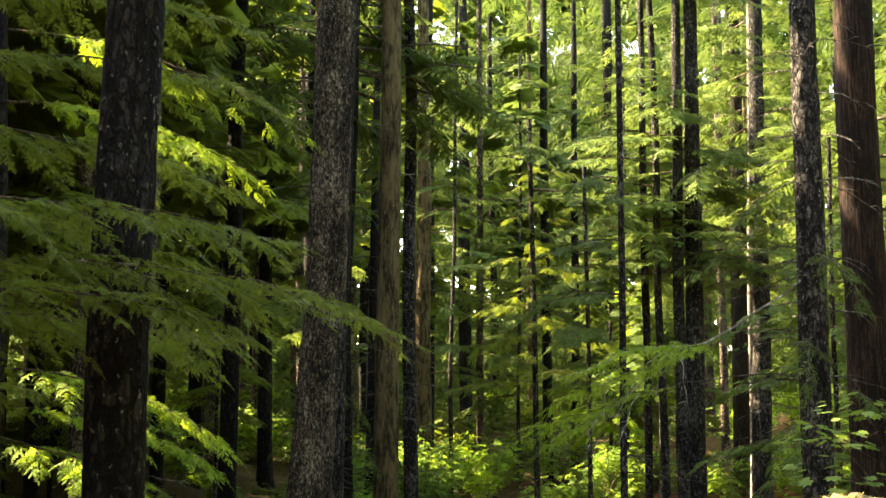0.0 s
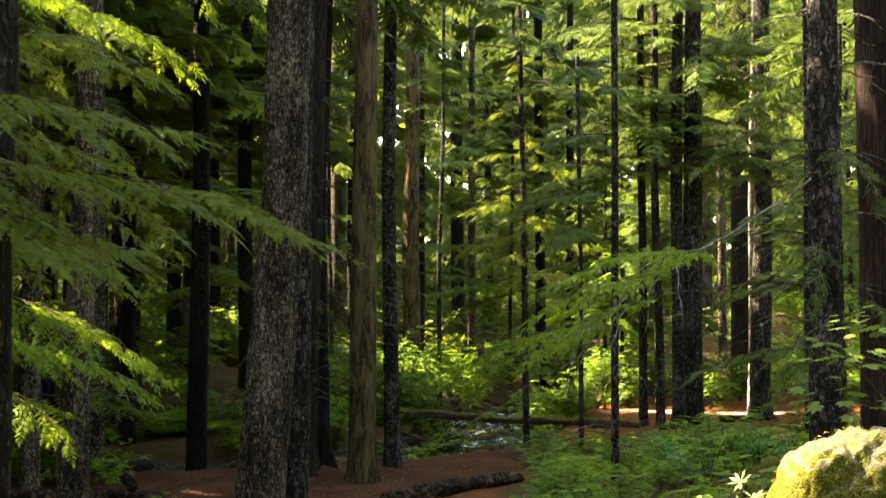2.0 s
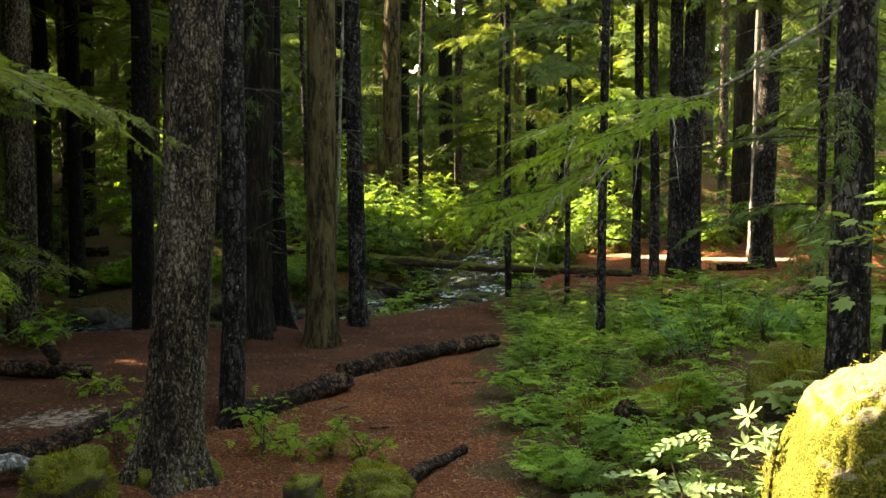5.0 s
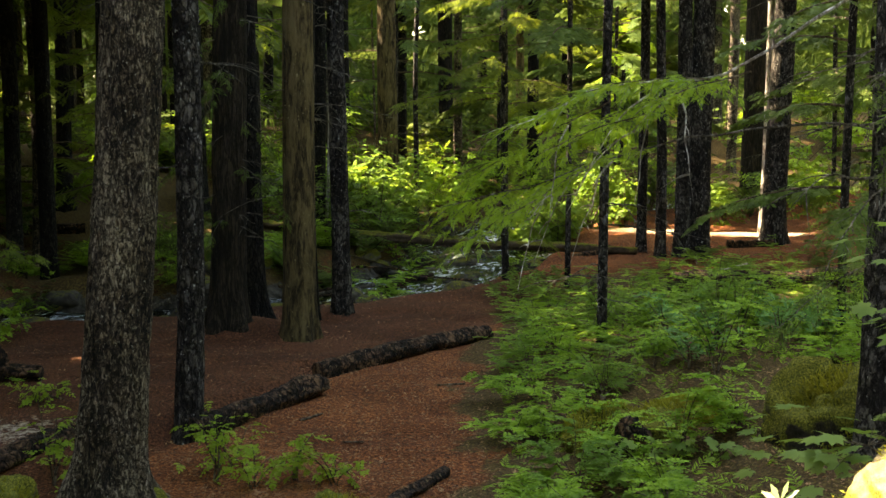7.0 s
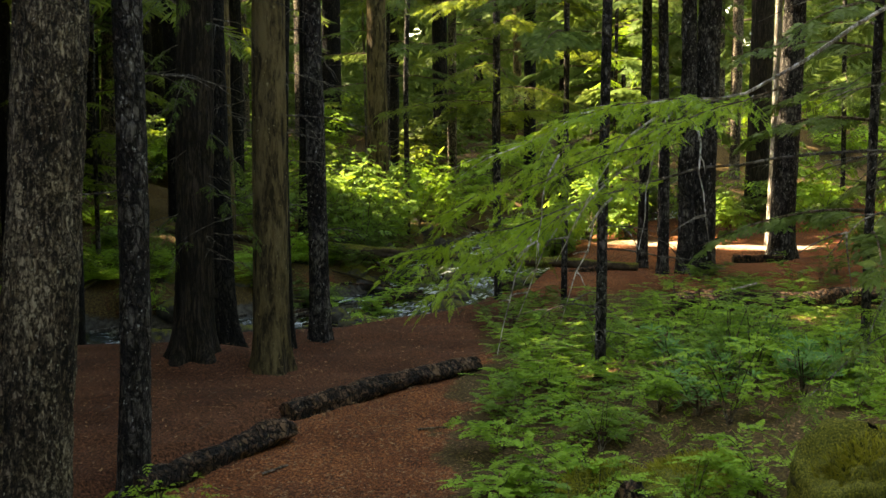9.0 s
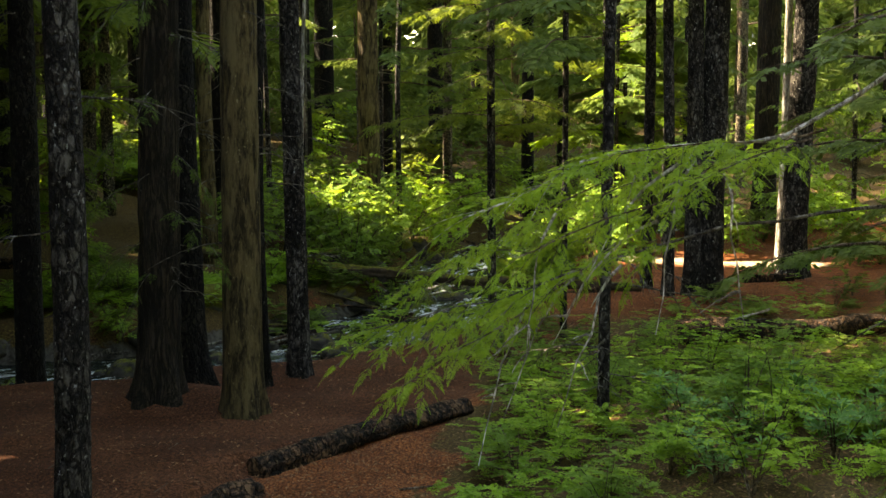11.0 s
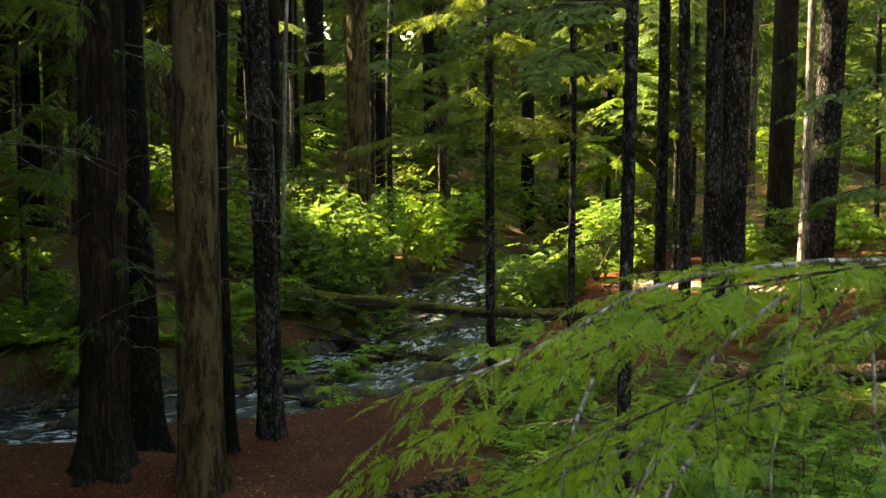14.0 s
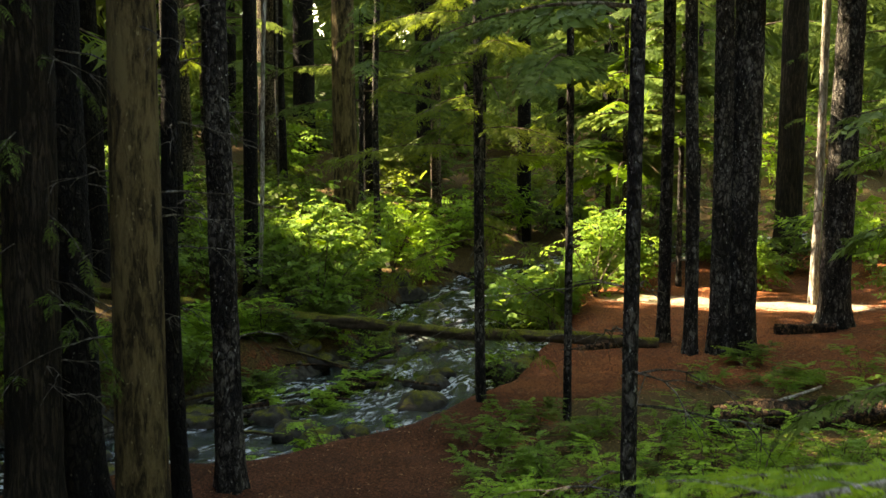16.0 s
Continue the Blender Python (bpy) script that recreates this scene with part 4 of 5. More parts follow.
r_l = np.random.default_rng(5)
gz = lambda x, y, up=0.0: float(height(x, y)) + up
log("fallen_log", [(-0.50, 19.85, 0.10), (0.5, 21.1, 0.09), (1.55, 22.3, 0.09)], 0.26, LOG, "dark rotting log edging the trail", r_l, group="trail edge logs")
log("fallen_log", [(-1.50, 17.2, 0.12), (-1.0, 18.15, 0.12), (-0.40, 19.15, 0.10)], 0.26, LOG, "dark rotting log edging the trail", r_l, group="trail edge logs")
log("fallen_log", [(-5.6, 19.0, gz(-5.6, 19.0, 0.1)), (-4.6, 19.15, gz(-4.6, 19.15, 0.11)), (-3.55, 19.2, gz(-3.55, 19.2, 0.1))], 0.22, LOG, "charred log lying on brown litter", r_l)
log("broken_stump", [(-3.95, 19.2, gz(-3.95, 19.2, 0.0)), (-4.02, 19.2, gz(-4, 19.2, 0.25)), (-4.12, 19.2, gz(-4.1, 19.2, 0.42))], 0.17, LOG, "short broken upright snag on a log", r_l, category="stump")
log("driftwood_log", [(-3.75, 14.7, gz(-3.75, 14.7, 0.13)), (-3.1, 15.5, gz(-3.1, 15.5, 0.12)), (-2.25, 17.0, gz(-2.25, 17.0, 0.09))], 0.22, LOG, "brown driftwood beside mossy rock", r_l)
log("driftwood_root", [(-3.45, 14.65, gz(-3.45, 14.65, 0.18)), (-3.1, 14.9, gz(-3.1, 14.9, 0.22)), (-2.9, 15.05, gz(-2.9, 15.05, 0.1))], 0.20, PALE, "bleached grey driftwood root", r_l)
log("exposed_root", [(0.42, 14.6, gz(0.42, 14.6, 0.05)), (0.6, 15.2, gz(0.6, 15.2, 0.07)), (0.98, 16.15, gz(0.98, 16.15, 0.03))], 0.12, LOG, "dark exposed root across the trail edge", r_l, category="root")
log("fallen_log", [(-4.95, 33.6, 0.56), (-2.95, 33.0, 0.44), (-0.15, 32.2, 0.22), (2.26, 31.6, 0.15), (4.93, 31.25, 0.07)], 0.20, MOSSLOG, "long mossy log spanning the creek", r_l)
log("fallen_log", [(4.75, 26.35, gz(4.75, 26.35, 0.14)), (6.2, 26.6, gz(6.2, 26.6, 0.16)), (8.4, 27.0, gz(8.4, 27.0, 0.16))], 0.34, LOG, "thick dark log lying in undergrowth", r_l)
log("fallen_log", [(7.0, 32.2, gz(7.0, 32.2, 0.08)), (8.0, 32.25, gz(8.0, 32.25, 0.09))], 0.18, LOG, "short dark log on the litter", r_l)
log("fallen_log", [(2.2, 30.6, -0.25), (3.2, 31.0, -0.1), (4.4, 31.35, 0.06)], 0.20, LOG, "dark log on the creek bank", r_l)
log("fallen_log", [(-2.9, 31.2, -0.35), (-1.6, 31.9, -0.25), (-0.6, 31.7, -0.4)], 0.22, MOSSLOG, "mossy log at the far creek edge", r_l)
log("fallen_log", [(-4.0, 30.0, -0.25), (-2.6, 30.5, -0.3), (-1.3, 30.9, -0.45)], 0.20, LOG, "wet black log at the far creek edge", r_l)
log("fallen_log", [(-9.5, 38.2, gz(-9.5, 38.2, 0.12)), (-6.8, 37.6, gz(-6.8, 37.6, 0.12))], 0.28, MOSSLOG, "mossy log beyond the creek", r_l)
log("fallen_log", [(-3.2, 45.5, gz(-3.2, 45.5, 0.5)), (-1.0, 45.0, gz(-1.0, 45.0, 0.35)), (3.4, 44.6, gz(3.4, 44.6, 0.7))], 0.22, MOSSLOG, "pale fallen trunk in the far woods", r_l)
log("fallen_log", [(-10.0, 30.5, gz(-10, 30.5, 0.2)), (-6.5, 31.4, gz(-6.5, 31.4, 0.25))], 0.24, LOG, "dark log in the bank shrubs", r_l)
log("fallen_stick", [(5.45, 26.5, gz(5.45, 26.5, 0.30)), (6.2, 27.0, gz(6.2, 27.0, 0.42))], 0.04, PALE, "bare pale stick leaning on a log", r_l, 8, category="stick")
for k, (x, y) in enumerate([(-1.25, 18.9), (-0.5, 18.0), (-2.4, 19.6), (0.2, 17.2), (0.9, 19.4), (-3.0, 18.2), (-1.4, 20.6), (1.4, 26.5), (5.9, 33.4)]):
    a = r_l.uniform(0, 6.28)
    l = r_l.uniform(0.15, 0.4)
    log("fallen_stick", [(x, y, gz(x, y, 0.012)), (x + l * math.cos(a), y + l * math.sin(a), gz(x + l * math.cos(a), y + l * math.sin(a), 0.014))], 0.022, TWIG, "short dry stick on the litter", r_l, 6, "fallen sticks", "stick")

for k in range(34):
    i = r_l.integers(2, 8)
    t = r_l.random()
    p = CREEK[i] * (1 - t) + CREEK[i + 1] * t
    n_ = np.array([-(CREEK[i + 1] - CREEK[i])[1], (CREEK[i + 1] - CREEK[i])[0]])
    p = p + n_ / np.linalg.norm(n_) * r_l.uniform(0.2, 2.6)
    a, l = r_l.uniform(-0.6, 0.9), r_l.uniform(0.5, 1.7)
    e = p + l * np.array([math.cos(a), math.sin(a)])
    z0_, z1_ = max(gz(*p), WATER_Z) + 0.04, max(gz(*e), WATER_Z) + r_l.uniform(0.04, 0.22)
    log("driftwood_branch", [(p[0], p[1], z0_), (*(0.5 * (p + e)), 0.5 * (z0_ + z1_) + 0.03), (e[0], e[1], z1_)], r_l.uniform(0.035, 0.10), (LOG, MOSSLOG, GREYTWIG)[k % 3], "dark wet branch stranded at the creek", r_l, 8, "creek driftwood", "driftwood")
for k, (x, y, z, az_, l) in enumerate([(0.9, 32.6, 0.1, -60, 1.6), (1.4, 32.5, 0.1, -80, 1.4), (0.4, 32.8, 0.15, -100, 1.5), (-0.4, 33.0, 0.2, -75, 1.5), (2.0, 32.3, 0.1, -110, 1.2), (1.1, 32.5, 0.05, -35, 1.9), (0.2, 32.2, 0.2, -50, 1.7), (0.7, 32.0, 0.15, -85, 1.6), (-0.2, 32.4, 0.2, -120, 1.3), (1.6, 32.0, 0.12, -65, 1.4), (0.5, 31.9, 0.1, -20, 1.9), (1.2, 31.9, 0.12, -130, 1.3)]):
    snag = Soup()
    dead_twig(snag, (x, y, z), radians(az_), l, r_l, 0.05, 0.28)
    lone("dead_branch", snag, LOG, (x, y, z), "bare dark branch hanging from the creek log", "branch", "hanging branches")

stone("boulder", (3.28, 9.65, 0.84), (0.82, 0.86, 1.22), BOULDER, "big pitted boulder with yellow-green moss", r_l, flat=5.5, res=96, rugged=0.15, splay=0.55, pits=0.07)
boulder = bpy.data.objects["boulder"]
boulder.rotation_euler.z = radians(-8)
stone("mossy_rock", (-2.45, 14.5, 0.08), (0.38, 0.32, 0.31), ROCK, "moss-covered rock beside driftwood", r_l, "mossy rocks", 2.8, 44, rugged=0.42)
stone("mossy_rock", (-0.43, 14.5, 0.06), (0.17, 0.17, 0.16), ROCK, "small mossy rock at the trail side", r_l, "mossy rocks", 2.4, 26, rugged=0.4)
stone("mossy_rock", (0.2, 14.5, 0.06), (0.29, 0.24, 0.24), ROCK, "mossy rock at the trail side", r_l, "mossy rocks", 2.6, 34, rugged=0.42)
stone("mossy_rock", (0.32, 14.25, 0.04), (0.2, 0.18, 0.16), ROCK, "small mossy rock at the trail side", r_l, "mossy rocks", 2.4, 26, rugged=0.4)
for k, (a_, d_) in enumerate([(-2.2, 0.30), (-1.3, 0.31), (-0.6, 0.33), (-2.8, 0.31), (0.1, 0.33)]):
    stone("moss_cushion", (-1.68 + d_ * math.cos(a_), 15.15 + d_ * math.sin(a_), 0.05), (0.11, 0.10, r_l.uniform(0.09, 0.16)), MOSS, "green moss cushion on the tree roots", r_l, "moss cushions", 2.0, 16, "moss", 0.5)
stone("moss_mound", (4.02, 14.9, 0.60), (0.46, 0.42, 0.60), CAPPED, "steep rock, face coloured dark for shade, with a thick cap of golden green moss", r_l, "moss mounds", 3.0, 44, "rock", 0.34)
stone("moss_mound", (3.25, 16.3, 0.36), (0.55, 0.45, 0.27), MOSS, "low mound of olive moss", r_l, "moss mounds", 2.2, 30, "moss", 0.3)
stone("moss_mound", (2.5, 16.6, 0.18), (0.42, 0.35, 0.30), MOSS, "low mound of olive moss", r_l, "moss mounds", 2.2, 30, "moss", 0.3)
stone("rotten_stump", (2.62, 16.1, 0.18), (0.20, 0.2, 0.30), LOG, "dark rotten stump among shrubs", r_l, "", 3.4, 24, "stump", 0.5)
fuzz_r = np.random.default_rng(31)
v_b = np.empty(len(boulder.data.vertices) * 3)
boulder.data.vertices.foreach_get("co", v_b)
v_b = v_b.reshape(-1, 3)
out_b = v_b - v_b.mean(axis=0)
out_b /= np.linalg.norm(out_b, axis=1, keepdims=True)
grows = fuzz_r.random(len(v_b)) < np.clip(0.9 - 0.9 * out_b[:, 0] - 1.1 * np.clip(out_b[:, 2], 0, 1) + 1.2 * (vnoise(out_b[:, 0] * 5 + 20, out_b[:, 2] * 5 + 20) - 0.5), 0, 1)
v_b, out_b = np.repeat(v_b[grows], 3, axis=0), np.repeat(out_b[grows], 3, axis=0)
v_b = v_b + fuzz_r.normal(0, 0.016, v_b.shape)
side_b = np.cross(out_b, fuzz_r.normal(size=out_b.shape))
side_b /= np.linalg.norm(side_b, axis=1, keepdims=True)
shag = Soup()
shag.add(*diamonds(v_b + np.array(boulder.location) - 0.006 * out_b + fuzz_r.normal(0, 0.01, v_b.shape), 0.6 * out_b + fuzz_r.normal(0, 0.6, v_b.shape) + np.array([0, 0, -0.35]), side_b, fuzz_r.uniform(0.012, 0.032, len(v_b)), fuzz_r.uniform(0.006, 0.013, len(v_b))))
part("moss_fuzz", shag, TUFT, boulder, "shaggy yellow-green moss", smooth=False, kind="stuff")
for (c_, size_, n_f, owner) in [((-2.45, 14.5, 0.08), (0.38, 0.32, 0.31), 2600, "mossy_rock"), ((0.2, 14.5, 0.06), (0.29, 0.24, 0.24), 1500, "mossy_rock.002"), ((4.02, 14.9, 0.60), (0.46, 0.42, 0.60), 9000, "moss_mound"), ((3.25, 16.3, 0.36), (0.55, 0.45, 0.27), 6000, "moss_mound.001"), ((2.5, 16.6, 0.18), (0.42, 0.35, 0.30), 2200, "moss_mound.002")]:
    d_f = fuzz_r.normal(size=(n_f, 3))
    d_f[:, 2] = np.abs(d_f[:, 2]) + 0.12
    d_f /= np.linalg.norm(d_f, axis=1, keepdims=True)
    t_f = np.cross(d_f, fuzz_r.normal(size=(n_f, 3)))
    tuft = Soup()
    tuft.add(*diamonds(np.array(c_) + d_f * np.array(size_) * fuzz_r.uniform(0.95, 1.03, (n_f, 1)), d_f + fuzz_r.normal(0, 0.7, (n_f, 3)), t_f / np.linalg.norm(t_f, axis=1, keepdims=True), fuzz_r.uniform(0.018, 0.050, n_f), fuzz_r.uniform(0.008, 0.018, n_f)))
    part("moss_fuzz", tuft, TUFT, bpy.data.objects[owner], "shaggy olive moss tufts", smooth=False, kind="stuff")
for k in range(64):
    i = r_l.integers(1, len(CREEK) - 3)
    t = r_l.random()
    p = CREEK[i] * (1 - t) + CREEK[i + 1] * t
    s_ = r_l.uniform(0.10, 0.38)
    q_ = r_l.uniform(-1.9, 1.9)
    n_ = np.array([-(CREEK[i + 1] - CREEK[i])[1], (CREEK[i + 1] - CREEK[i])[0]])
    p = p + n_ / np.linalg.norm(n_) * q_
    if p[0] < -9:
        continue
    stone("creek_stone", (p[0], p[1], max(gz(p[0], p[1]), -0.62) + 0.05), (s_, s_ * r_l.uniform(0.7, 1.1), s_ * r_l.uniform(0.5, 0.8)), WETROCK, "wet dark stone in the creek", r_l, "creek stones", 2.5, 10)


for k in range(46):
    i = r_l.integers(2, 8)
    t = r_l.random()
    p = CREEK[i] * (1 - t) + CREEK[i + 1] * t
    n_ = np.array([-(CREEK[i + 1] - CREEK[i])[1], (CREEK[i + 1] - CREEK[i])[0]])
    p = p + n_ / np.linalg.norm(n_) * r_l.uniform(1.5, 3.8)
    s_ = r_l.uniform(0.14, 0.42)
    stone("mossy_rock", (p[0], p[1], gz(p[0], p[1]) + 0.04), (s_, s_ * r_l.uniform(0.7, 1.1), s_ * r_l.uniform(0.5, 0.8)), (ROCK, WETROCK)[k % 2], "dark mossy rock on the creek bank", r_l, "bank rocks", 2.5, 10)


# ---- shrubs and low plants ----
def oval_fan(pairs, seed, plump, wide):
    return spray(pairs, 0, seed, wide, plump)


FANS = [oval_fan(4, 60 + k, 0.66, 0.32) for k in range(4)]


def palm(seed, lobes=7):
    """A lobed leaf of length 1."""
    a = np.linspace(-1.9, 1.9, lobes)
    l = 0.62 * np.cos(a * 0.55) + 0.06
    d = np.stack([np.cos(a), np.sin(a), np.full(lobes, -0.12)], 1)
    s = np.stack([-np.sin(a), np.cos(a), np.zeros(lobes)], 1)
    v, q = diamonds(np.tile([[0.3, 0, 0]], (lobes, 1)), d, s, l, l * 0.52, 0.5)
    w, z = diamonds(np.array([[0.0, 0, 0]]), np.array([[1.0, 0, 0]]), np.array([[0, 1.0, 0]]), np.array([0.34]), np.array([0.02]))
    return np.vstack([v, w]), np.vstack([q, z + len(v)])


PALMS = [palm(k) for k in (0, 1)]


def rosette(seed):
    r = np.random.default_rng(seed)
    a = np.linspace(0, 2 * np.pi, 8, endpoint=False) + r.uniform(-0.2, 0.2, 8)
    up = r.uniform(0.0, 0.55, 8)
    d = np.stack([np.cos(a), np.sin(a), up], 1)
    return diamonds(np.zeros((8, 3)), d, np.stack([-np.sin(a), np.cos(a), 0 * a], 1), r.uniform(0.8, 1.1, 8), np.full(8, 0.27), 0.6)


ROSES = [rosette(k) for k in range(3)]
# undergrowth of the far woods, too far off to tell bush from bush
far_growth = collections.defaultdict(Soup)


def shrub(name, x, y, tall, spread, n, leaf, label, seed, templates=FANS, leaf_size=0.26, stems=6, group="forest shrubs", category="shrub", flatness=0.35, base=None, tip=None):
    """Arching stems with leafy sprays in layers."""
    r = np.random.default_rng(seed + 900)
    z0 = gz(x, y) if base is None else base
    pooled = group == "distant shrubs"
    ob = None if pooled else thing(name, (x, y, z0), label, category, group)
    wood, green = (far_growth["wood"], far_growth[leaf.name]) if pooled else (Soup(), Soup())
    pos = []
    t = np.linspace(0, 1, 6)
    for k in range(stems):
        a = r.uniform(0, 2 * np.pi)
        out = spread * r.uniform(0.25, 1.0)
        h = tall * r.uniform(0.65, 1.1)
        e = np.array([math.cos(a) * out, math.sin(a) * out]) if tip is None else np.array(tip) + r.normal(0, 0.25, 2)
        path = np.stack([x + e[0] * t ** 1.3, y + e[1] * t ** 1.3, z0 - 0.03 + h * (1.25 * t - 0.25 * t ** 3)], 1) + np.cumsum(r.normal(0, 0.012, (6, 3)), 0)
        wood.add(*tube(path, 0.004 + 0.007 * tall * (1.05 - t), 4))
        pos.append(path[2:])
    pos = np.concatenate(pos)
    c = pos[r.integers(0, len(pos), n)] + r.normal(0, 1, (n, 3)) * np.array([spread * 0.22, spread * 0.22, tall * 0.12])
    c[:, 2] = np.maximum(c[:, 2], z0 + 0.05)
    a = r.uniform(0, 2 * np.pi, n)
    put(green, templates, c, np.stack([np.cos(a), np.sin(a), r.uniform(-0.35, 0.25, n)], 1), np.array([0, 0, 1.0]) + flatness * r.normal(size=(n, 3)), leaf_size * r.uniform(0.65, 1.25, n), r)
    if pooled:
        return None
    part("branching", wood, TWIG, ob, kind="stuff")
    part("foliage", green, leaf, ob, smooth=False, kind="stuff")
    return ob


r_p = np.random.default_rng(12)
# undergrowth along the trail's bushy side
def leafy_twig(seed, pairs=7, leaf=0.2, plump=0.62):
    """A flat twig of length 1 along x with oval leaves, each folded a little along its midrib."""
    r = np.random.default_rng(seed)
    v, q = [], []
    for k in range(2 * pairs + 1):
        t = min(1.0, (k // 2 + 0.35 + 0.3 * (k % 2)) / pairs)
        a = (1 if k % 2 else -1) * r.uniform(0.65, 1.15) if k < 2 * pairs else 0.0
        l = leaf * r.uniform(0.75, 1.2) * (1.1 - 0.35 * t)
        d = np.array([math.cos(a), math.sin(a), r.uniform(-0.35, 0.1)])
        w = 0.5 * plump * l * np.array([-math.sin(a), math.cos(a), r.uniform(-0.35, 0.35)])
        p = np.array([t, 0.04 * math.sin(7 * t + seed), -0.12 * t * t])
        fold = np.array([0, 0, 0.10 * l])
        n = len(v)
        v += [p, p + 0.32 * l * d + w + fold, p + 0.72 * l * d + 0.8 * w + fold, p + l * d, p + 0.72 * l * d - 0.8 * w + fold, p + 0.32 * l * d - w + fold]
        q += [(n, n + 3, n + 2, n + 1), (n, n + 5, n + 4, n + 3)]
    n = len(v)
    v += [np.array(c) for c in ((0, -0.006, 0), (1, -0.003, -0.12), (1, 0.003, -0.12), (0, 0.006, 0))]
    q.append((n, n + 1, n + 2, n + 3))
    return np.array(v), np.array(q)


LEAFY = [leafy_twig(k) for k in range(5)]


def huckleberry(name, x, y, tall, spread, stems, leaf, label, seed, size=0.2, group="undergrowth shrubs"):
    """A low bush: arching stems, each with flat leafy twigs held level in a few layers."""
    r = np.random.default_rng(seed + 900)
    z0 = gz(x, y)
    ob = thing(name, (x, y, z0), label, "shrub", group)
    wood, green = Soup(), Soup()
    t = np.linspace(0, 1, 6)
    for k in range(stems):
        a = r.uniform(0, 2 * np.pi)
        out, h = spread * r.uniform(0.3, 1.0), tall * r.uniform(0.5, 1.1)
        path = np.stack([x + math.cos(a) * out * t ** 1.4, y + math.sin(a) * out * t ** 1.4, z0 - 0.03 + h * (1.3 * t - 0.3 * t ** 3)], 1) + np.cumsum(r.normal(0, 0.01, (6, 3)), 0)
        wood.add(*tube(path, 0.002 + 0.005 * tall * (1.05 - t), 3))
        n = 9
        u = r.uniform(0.35, 1.0, n)
        pos = np.stack([np.interp(u, t, path[:, i]) for i in range(3)], 1)
        b = a + r.uniform(-1.9, 1.9, n)
        put(green, LEAFY, pos, np.stack([np.cos(b), np.sin(b), r.uniform(-0.12, 0.22, n)], 1), np.array([0, 0, 1.0]) + 0.13 * r.normal(size=(n, 3)), size * r.uniform(0.65, 1.3, n), r)
    part("branching", wood, TWIG, ob, kind="stuff")
    part("foliage", green, leaf, ob, smooth=False, kind="stuff")
    return ob


spots = []
while len(spots) < 112:
    y = 14.2 + 10.6 * r_p.random()
    x = np.interp(y, [14, 16, 18, 20, 22, 26], [1.8, 1.65, 1.55, 1.75, 1.95, 2.6]) + 7.0 * r_p.random() ** 1.3
    if x < 2.3 and y < 15.5 or all((x - a) ** 2 + (y - b) ** 2 > 0.16 for a, b in spots):
        spots.append((x, y))
for k, (x, y) in enumerate(spots):
    tall = r_p.uniform(0.25, 0.85) * (1.25 if x > 4 else 1.0)
    huckleberry("shrub", x, y, tall * 0.9, 0.46, 8, (SHRUB, SHRUB, BERRY)[k % 3], "low leafy green shrub in undergrowth", k, 0.21)
for k, (x, y, h) in enumerate([(3.5, 18.0, 0.42), (3.9, 18.8, 0.5), (4.4, 17.9, 0.5), (3.6, 19.9, 0.45), (4.5, 19.6, 0.55), (5.0, 18.6, 0.5)]):
    shrub("rhododendron", x, y, h, 0.38, 40, LEATHER, "young leathery-leaved shrub in undergrowth", 730 + k, ROSES, 0.105, 6, "young rhododendrons", "shrub")
# yellowish low shrubs by the young trees
for k, (x, y, h) in enumerate([(2.2, 25.4, 0.5), (2.6, 24.6, 0.55), (3.0, 25.6, 0.5), (2.3, 26.6, 0.45), (3.4, 26.2, 0.5), (2.7, 26.3, 0.5), (2.0, 24.4, 0.4), (3.9, 25.2, 0.5), (1.9, 25.8, 0.35), (4.4, 26.4, 0.45), (5.2, 28.6, 0.4), (6.2, 29.9, 0.4), (5.9, 29.8, 0.35), (7.3, 28.8, 0.6), (8.0, 29.6, 0.6), (8.6, 30.6, 0.7)]):
    huckleberry("shrub", x, y, h, 0.42, 7, (BERRY, BERRY, NEEDLE)[k % 3], "small yellow-green shrub beside the trail", 300 + k, 0.19, "trailside shrubs")
# sprigs on the litter
for k, (x, y, h) in enumerate([(-2.35, 15.75, 0.75), (-2.0, 15.5, 0.5), (-1.0, 15.9, 0.55), (-0.65, 15.7, 0.35), (-0.3, 15.9, 0.4), (0.05, 15.8, 0.3), (-0.9, 16.3, 0.4), (-3.2, 18.0, 0.3)]):
    shrub("sprig", x, y, h, 0.36, 46, FRESH, "thin leafy sprig by the mossy roots", 340 + k, leaf_size=0.17, stems=4, group="leafy sprigs", category="plant", flatness=0.25)
# ferns and maple seedlings near the boulder
for k in range(16):
    x, y = r_p.uniform(1.5, 3.2), r_p.uniform(12.6, 15.6)
    shrub("maple_seedling", x, y, 0.22, 0.25, 16, MAPLE, "small green seedling on mossy ground", 360 + k, PALMS, 0.13, 3, "seedlings", "plant")
